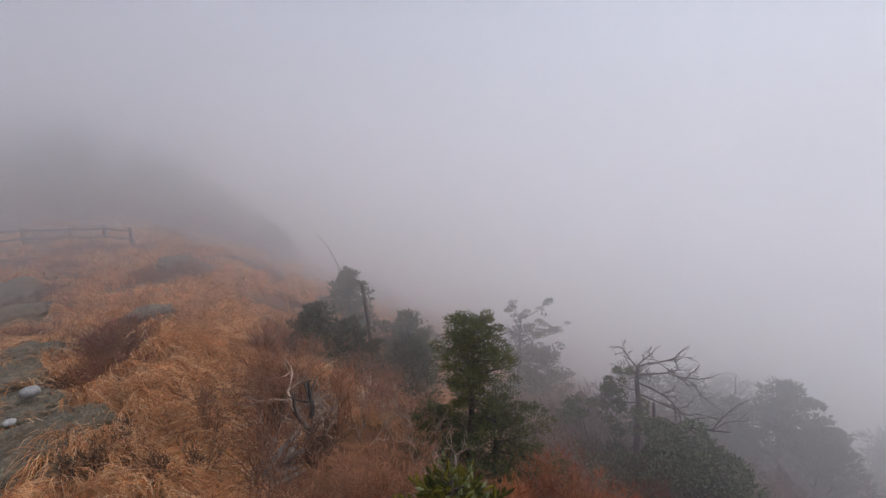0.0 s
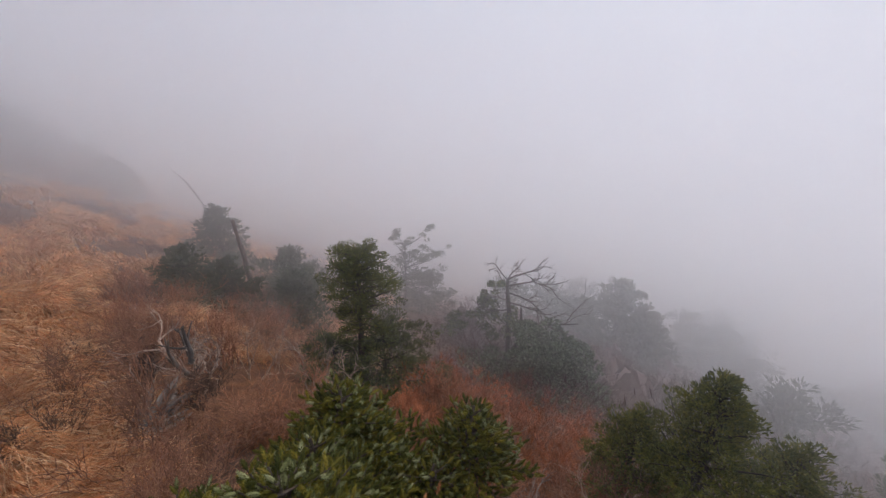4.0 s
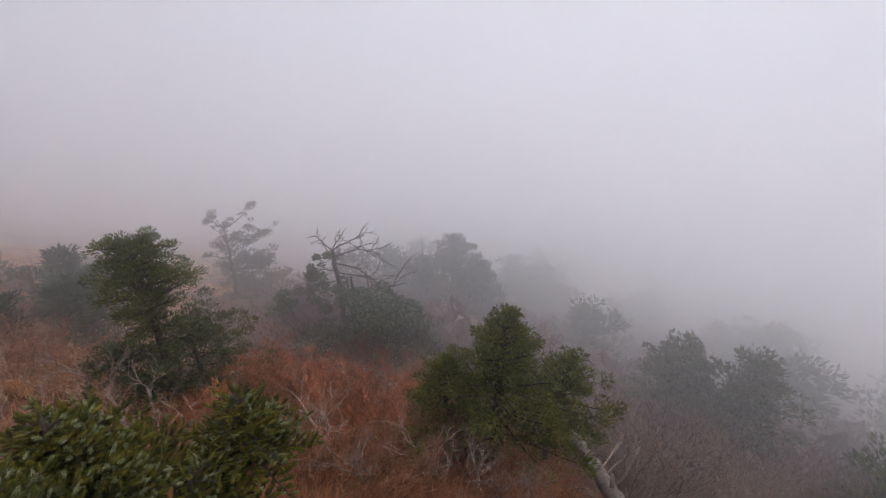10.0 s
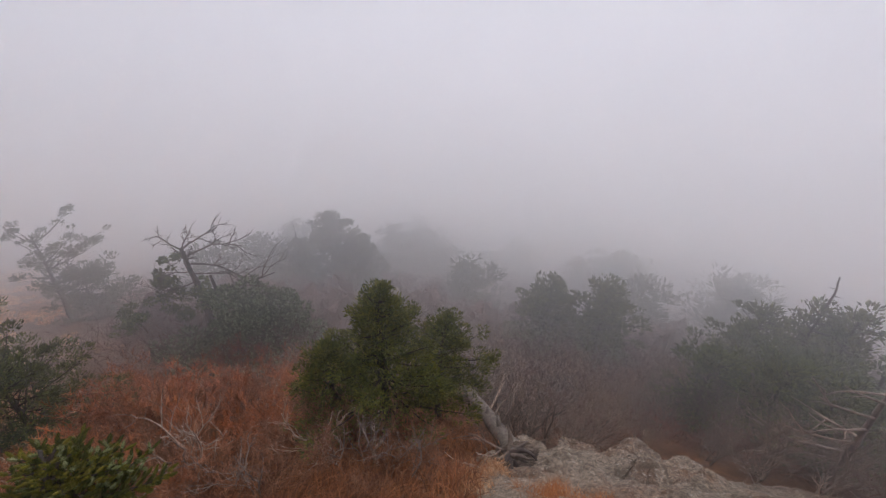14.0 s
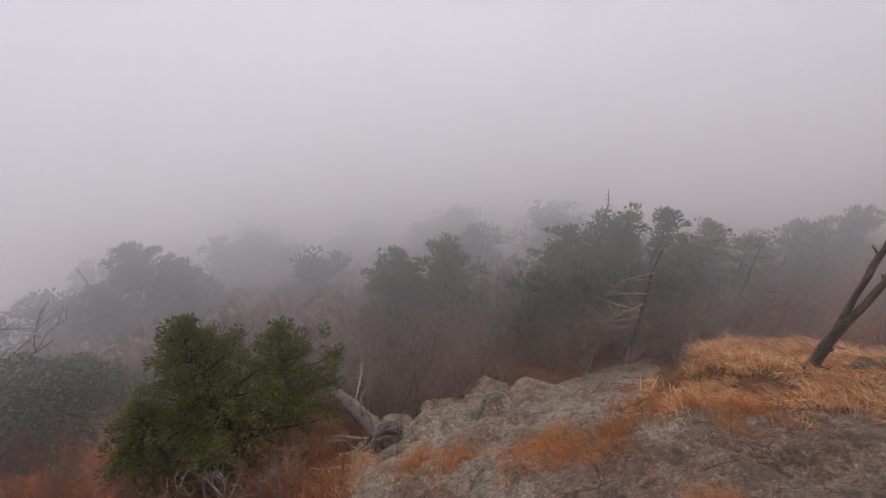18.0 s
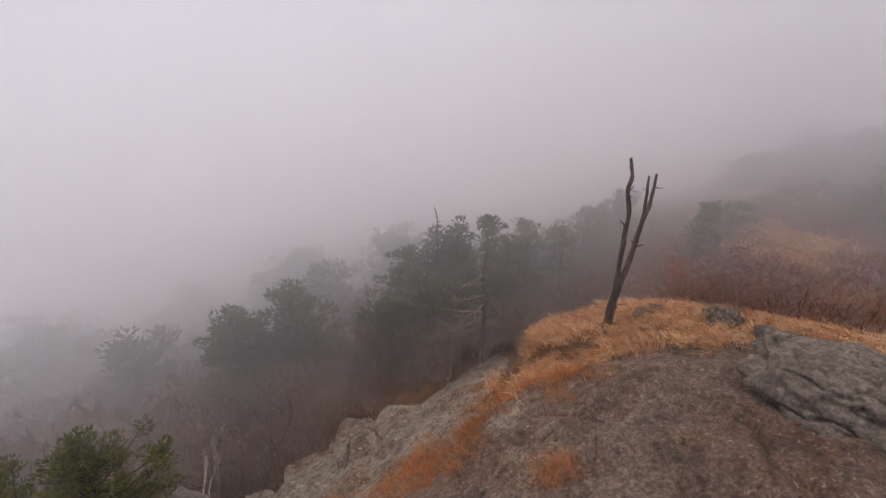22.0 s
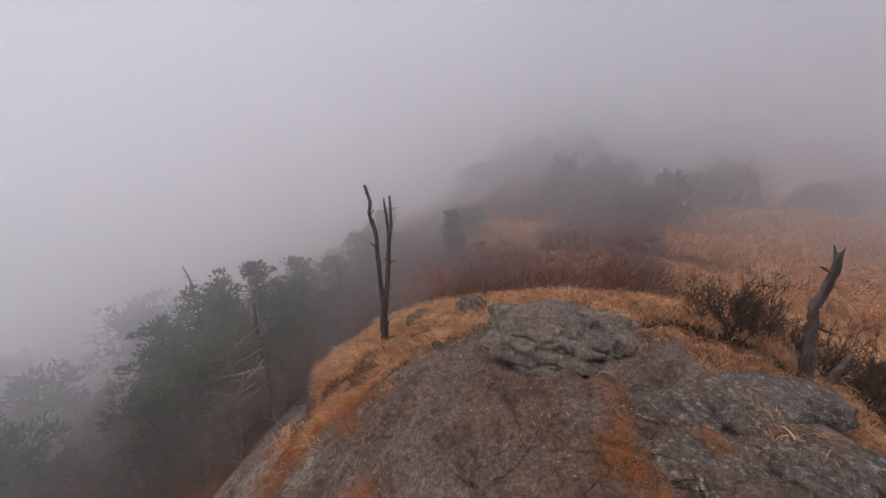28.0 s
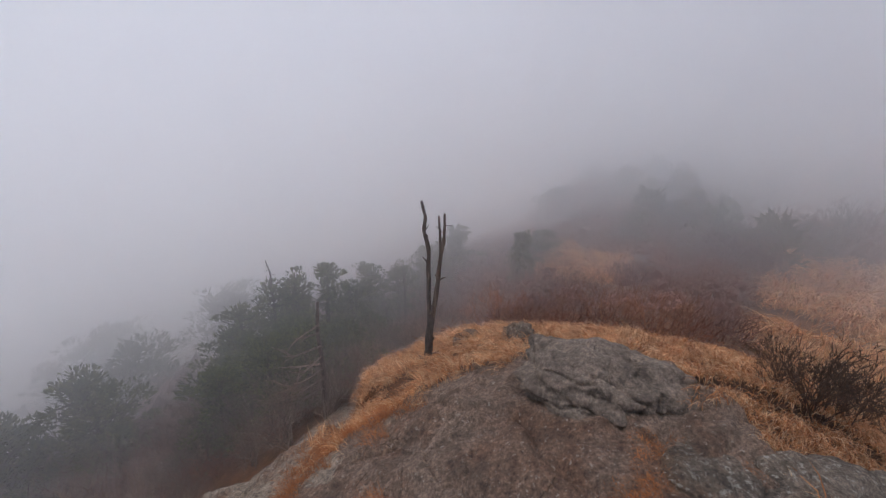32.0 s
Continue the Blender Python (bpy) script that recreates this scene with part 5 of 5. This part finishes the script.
thicket("shoulder_greens", 40000, [(16.8, -3.6, 1.0, 0.7), (15.6, -3.0, 0.9, 0.6), (17.8, -4.7, 0.8, 0.6), (27.5, -12.5, 1.7, 3.4), (15.9, -10.2, 1.0, 1.3), (19, -13.8, 1.3, 1.5), (30, -8.8, 1.0, 3.2), (26.8, -1.8, 0.8, 2.9), (30.4, -6.3, 0.8, 3.2), (24.8, -16.5, 1.5, 3.2), (16.4, -10.9, 0.9, 1.2), (15.6, -7.0, 1.0, 2.1), (16.0, -5.9, 0.8, 1.6)], 0.16, 0.022, GREENBRUSH, "dark evergreen clumps on the foggy hill shoulder", 0.7, "woods", 0.66)
wood_l = [(-32.5, -3.6, 2.4, 5.1), (-32.7, -1.4, 2.2, 4.9), (-32.6, 1.4, 2.0, 4.3), (-31.5, 3.2, 1.7, 3.9), (-30.2, 4.8, 1.5, 3.2), (-28.8, 5.8, 1.4, 2.5), (-27.5, 6.8, 1.3, 2.0), (-29.5, -2.5, 2.0, 3.6), (-30, 0.5, 2.2, 3.2), (-33, -7, 2.4, 5.2), (-28.5, 3.0, 1.7, 1.6), (-26.5, 1.2, 1.3, 1.1), (-26.3, 3.4, 1.4, 1.2), (-25.5, 5.0, 1.3, 1.1), (-27.5, -0.6, 1.5, 1.8), (-28, -4, 1.8, 3.2)]
thicket("ridge_woods", 70000, wood_l, 0.2, 0.034, BRUSH, "dim woods on the ridge behind the fence", 0.9, "woods")
thicket("ridge_greens", 20000, [(a, b, c * 0.7, d * 1.02) for a, b, c, d in wood_l[:10:2]], 0.3, 0.04, GREENBRUSH, "dark evergreens in the ridge woods", 0.7, "woods")
slope_spots = []
while len(slope_spots) < 130:
    x, y = -6.5 - 18 * pr.random() ** 1.5, pr.uniform(-3.5, 5)
    if fbm(x, y, 2.7, 3, 0.45) > 0.14:
        slope_spots.append((x, y, pr.uniform(0.25, 0.6), pr.uniform(0.2, 0.45)))
thicket("slope_scrub", 36000, slope_spots, 0.14, 0.01, REDBRUSH, "low leafless scrub dotted over the grass slope", 0.6)

for n, (x, y, hgt, r) in enumerate(((16.6, -3.4, 1.7, 0.8), (15.7, -2.9, 1.4, 0.8), (17.6, -4.5, 1.6, 0.8), (16.9, -4.4, 1.2, 0.8), (18.6, -3.6, 1.8, 0.9), (19.5, -2.2, 1.9, 0.9), (14.8, -1.6, 1.1, 0.7), (15.9, -10.0, 1.3, 0.8), (16.6, -10.8, 1.1, 0.9), (19.0, -13.6, 1.5, 1.0), (20.0, -14.2, 1.3, 1.0))):
    conifer("fir_tree", x, y, hgt, scaled(r), "bushy green fir on the foggy hillside", 560 + n, 0.13, 0.6, (0.1, 0.0), 0.02, [FIR_DULL, FIR], whorl=0.16, group="firs on the hillside")
for n in range(16):
    x, y, cr, ht = wood_r[n]
    x, y = x + pr.uniform(-1.5, 1.5), y + pr.uniform(-1.5, 1.5)
    conifer("fir_tree", x, y, ht + pr.uniform(-0.3, 0.35), scaled(pr.uniform(0.8, 1.2)), "dim fir on the foggy hill shoulder", 500 + n, 0.24, 0.5, (0.1, 0.1), 0.05, [FIR_DULL], whorl=0.3, group="firs on the hill shoulder")
for n in range(12):
    x, y, cr, ht = wood_l[n]
    x, y = x + pr.uniform(-1.2, 1.2), y + pr.uniform(-1.2, 1.2)
    conifer("fir_tree", x, y, ht + pr.uniform(-0.2, 0.6), scaled(pr.uniform(0.9, 1.4)), "dim fir in the ridge woods", 530 + n, 0.26, 0.5, (0.1, 0.1), 0.05, [FIR_DULL], whorl=0.32, group="firs in the ridge woods")

# ---- the fence on the ridge ----
fence = thing("fence", -21.6, -2.1, ground_z(-21.6, -2.1), "weathered grey wooden post-and-rail fence on the slope", "fence")
prev = None
for x, y in ((-21.8, -4.9), (-21.7, -3.5), (-21.55, -2.2), (-21.2, -1.2), (-20.3, -0.4)):
    p = np.array([x + 21.6, y + 2.1, ground_z(x, y) - ground_z(-21.6, -2.1)])
    tb = Tubes()
    tb.add([p - [0, 0, 0.2], p + [0, 0, 0.35], p + [0.02, 0, 0.78]], [0.075, 0.07, 0.065], 8)
    part("post", tb.mesh("post", [DEADWOOD]), fence)
    if prev is not None:
        for h in (0.35, 0.66):
            tb = Tubes()
            tb.add([prev + [0.06, 0, h], (prev + p) / 2 + [0.06, 0, h - 0.03], p + [0.06, 0, h]], [0.04, 0.045, 0.04], 6)
            part("rail", tb.mesh("rail", [DEADWOOD]), fence)
    prev = p


# ---- grass ----
def grass(name, n, spot, length, width, mat, label, heading, wild=0.5, lift=1.0, droop=1.5, per=26, patch=0.1):
    """Tufts of blades. spot(): x, y of a tuft, or None."""
    rng = np.random.default_rng(len(name) * 7 + n)
    pts = []
    while len(pts) < n:
        q = spot(rng)
        if q:
            pts.append(q)
    X = np.repeat(np.array(pts), per, 0)
    m = len(X)
    size = np.repeat(0.65 + 0.7 * rng.random(n), per)
    X = X + rng.normal(0, patch, (m, 2)) * size[:, None]
    z = np.array([surface(x, y) for x, y in X])
    turn = np.repeat(np.array([heading(x, y) for x, y in pts]) + rng.normal(0, 0.5, n), per) + rng.normal(0, wild, m)
    far = np.maximum(1.0, np.hypot(X[:, 0], X[:, 1]) / 5.0)
    V, Q, T = blades(rng, np.c_[X, z - 0.01], turn, length * size * (0.55 + 0.6 * rng.random(m)), width * far * (0.7 + 0.6 * rng.random(m)), lift + rng.normal(0, 0.3, m), droop * (0.5 + 0.9 * rng.random(m)))
    tagged(new(name, mesh_np(name, V, [Q, T], [mat])), label, "grass", kind="stuff")


def surface(x, y):
    z = ground_z(x, y)
    if -0.1 < x < 6 and -3.4 < y < 3.6:
        z = max(z - (0.12 if 0.6 < x < 4 and -2.6 < y < 3 else 0), rock_z(x, y))
    return z


def crest_spot(rng):
    x, y = rng.uniform(2.4, 6.6), rng.uniform(-3.4, 2.6)
    if x < grass_from(y) + 0.12 * rng.normal() or y > rim_y(x) + 0.12:
        return None
    if abs(x - 3.62) < 0.4 and abs(y + 0.72) < 0.6:
        return None
    return (x, y)


def on_slope_rock(x, y):
    return any(abs(x - a) < 0.55 * c and abs(y - b) < 0.55 * d for a, b, c, d, e, f in SLOPE_ROCKS)


def slope_spot(rng):
    r = 3.0 * (30 / 3.0) ** rng.random()
    a = rng.uniform(-2.05, -0.82)
    x, y = r * math.sin(a), r * math.cos(a)
    if not clear(x, y) or (y > 0.9 and x > -4.2) or fbm(x, y, 2.7, 3, 0.45) > 0.16 or on_slope_rock(x, y):
        return None
    return (x, y)


def right_spot(rng):
    r = 6.0 * (36 / 6.0) ** rng.random()
    a = rng.uniform(1.5, 2.35)
    x, y = r * math.sin(a), r * math.cos(a)
    if y > -3.2 - 0.24 * (x - 7.2) and math.hypot(x - 12.6, y + 0.3) > 1.3:
        return None
    return (x, y) if fbm(x, y, 8.7, 3, 0.4) < 0.45 else None


def under_spot(rng):
    x, y = rng.uniform(-4.5, 1.0), rng.uniform(0.9, 5.0)
    return (x, y) if clear(x, y) and not (x > 0.4 and y < 2.2) else None


def near_patch(cx, cy, rx, ry):
    return lambda rng: (cx + rng.normal(0, rx), cy + rng.normal(0, ry))


grass("crest_grass", 1500, crest_spot, 0.17, 0.008, GRASS, "wind-combed straw-coloured grass tufts over the outcrop crest", lambda x, y: 2.4 + 2.2 * fbm(x, y, 1.0, 2, 2.0), 0.6, 1.1, 2.7, 32, 0.045)
grass("slope_grass", 4200, slope_spot, 0.42, 0.01, GRASS_FAR, "wind-combed tussocks of straw-coloured grass on the slope", lambda x, y: -0.5 + 1.1 * fbm(x, y, 5.0, 2, 0.5), 0.28, 1.0, 2.3, 20, 0.08)
grass("hill_grass", 2200, right_spot, 0.55, 0.0095, GRASS_FAR, "straw-coloured grass on the far hillside", lambda x, y: -0.4 + 1.2 * fbm(x, y, 5.0, 2, 0.4), 0.25, 0.55, 1.5, 18, 0.11)
grass("under_grass", 1200, under_spot, 0.3, 0.008, DEAD_UNDER, "dead orange grass under the shrubs", lambda x, y: 1.0 + 1.5 * fbm(x, y, 5.0, 2, 0.6), 0.9, 0.9, 1.7, 26, 0.08)
for n, (cx, cy, rx, ry, k, mat) in enumerate(((1.95, 1.42, 0.2, 0.09, 44, RUST), (2.3, 1.2, 0.2, 0.09, 40, RUST), (2.24, 0.45, 0.07, 0.06, 16, RUST), (2.9, 1.25, 0.15, 0.16, 46, RUST), (3.3, 0.95, 0.18, 0.2, 60, RUST), (0.62, 2.35, 0.16, 0.14, 40, GRASS), (1.12, 2.0, 0.14, 0.12, 26, RUST), (1.35, 1.75, 0.16, 0.12, 26, RUST))):
    grass("outcrop_tuft", k, near_patch(cx, cy, rx, ry), 0.14, 0.0032, mat, "small rusty grass tuft rooted in a rock crack", lambda x, y: 1.8, 0.9, 0.9, 1.6, 24, 0.03)
for n, (cx, cy, rx, ry, k) in enumerate(((2.5, -0.92, 0.11, 0.07, 60), (2.3, -0.98, 0.08, 0.05, 40), (2.62, -1.4, 0.14, 0.06, 50), (2.9, -1.05, 0.1, 0.06, 26), (2.05, -1.05, 0.08, 0.05, 30))):
    grass("moss_patch", k, near_patch(cx, cy, rx, ry), 0.035, 0.0035, RUST, "rust-orange moss and short grass in a rock hollow", lambda x, y: 2.0, 1.6, 1.0, 1.6, 60, 0.025)
grass("lip_grass", 160, near_patch(2.9, -2.8, 0.3, 0.16), 0.34, 0.0042, GRASS, "long combed straw grass beside dark slabs", lambda x, y: 2.2, 0.5, 0.7, 1.4, 34, 0.05)


def tussocks(name, n, per, spot, lo, hi, lean, mat, label, width=0.008, seed=90, lift=0.75):
    """Mounds of straw, each combed over to one side. spot(): x, y of a mound, or None; lo, hi: its size."""
    rng = np.random.default_rng(seed)
    R, H, LEN, WID, LIFT, DROOP = [], [], [], [], [], []
    while len(R) < n:
        xy = spot(rng)
        if not xy:
            continue
        x, y = xy
        size = rng.uniform(lo, hi) * min(1.0, 0.45 + 0.09 * math.hypot(x, y))
        q = np.sqrt(rng.random(per))
        w = rng.random(per) * 6.283
        px, py = x + 0.3 * size * q * np.cos(w), y + 0.3 * size * q * np.sin(w)
        R.append(np.stack([px, py, surface(x, y) - 0.02 + 0.24 * size * (1 - q * q)], 1))
        way = lean + 1.1 * fbm(x, y, 5.0, 2, 0.35 / lo) + rng.normal(0, 0.35)
        H.append(np.arctan2(np.sin(way) + 0.5 * q * np.sin(w), np.cos(way) + 0.5 * q * np.cos(w)) + rng.normal(0, 0.28, per))
        LEN.append(size * rng.uniform(0.22, 0.5, per))
        WID.append(np.full(per, width * max(1, math.hypot(x, y) / 5)) * rng.uniform(0.7, 1.3, per))
        LIFT.append(lift + rng.normal(0, 0.25, per))
        DROOP.append(rng.uniform(1.4, 2.6, per))
    c = np.concatenate
    V, Q, T = blades(rng, c(R), c(H), c(LEN), c(WID), c(LIFT), c(DROOP), 4)
    tagged(new(name, mesh_np(name, V, [Q, T], [mat])), label, "grass", kind="stuff")


def mound_spot(rng):
    r = 2.7 * (24 / 2.7) ** rng.random()
    a = rng.uniform(-2.1, -0.95)
    x, y = r * math.sin(a), r * math.cos(a)
    if not clear(x, y) or y > 0.4 * -x - 0.6 or fbm(x, y, 2.7, 3, 0.45) > 0.2 or on_slope_rock(x, y) or math.hypot(x + 4.85, y - 0.5) < 0.75:
        return None
    return (x, y)


tussocks("slope_tussocks", 520, 170, mound_spot, 0.7, 1.35, 0.25, GRASS_FAR, "large drooping tussocks of pale straw grass")
tussocks("hill_tussocks", 560, 80, lambda rng: (lambda q: q if q and math.hypot(*q) > 8.5 else None)(right_spot(rng)), 0.7, 1.5, 2.6, GRASS_FAR, "combed tussocks of straw-coloured grass on the far hillside", 0.011, 91)
tussocks("crest_tufts", 520, 80, crest_spot, 0.26, 0.5, 2.4, GRASS, "small springy straw tufts on the outcrop crest", 0.006, 92, 1.0)
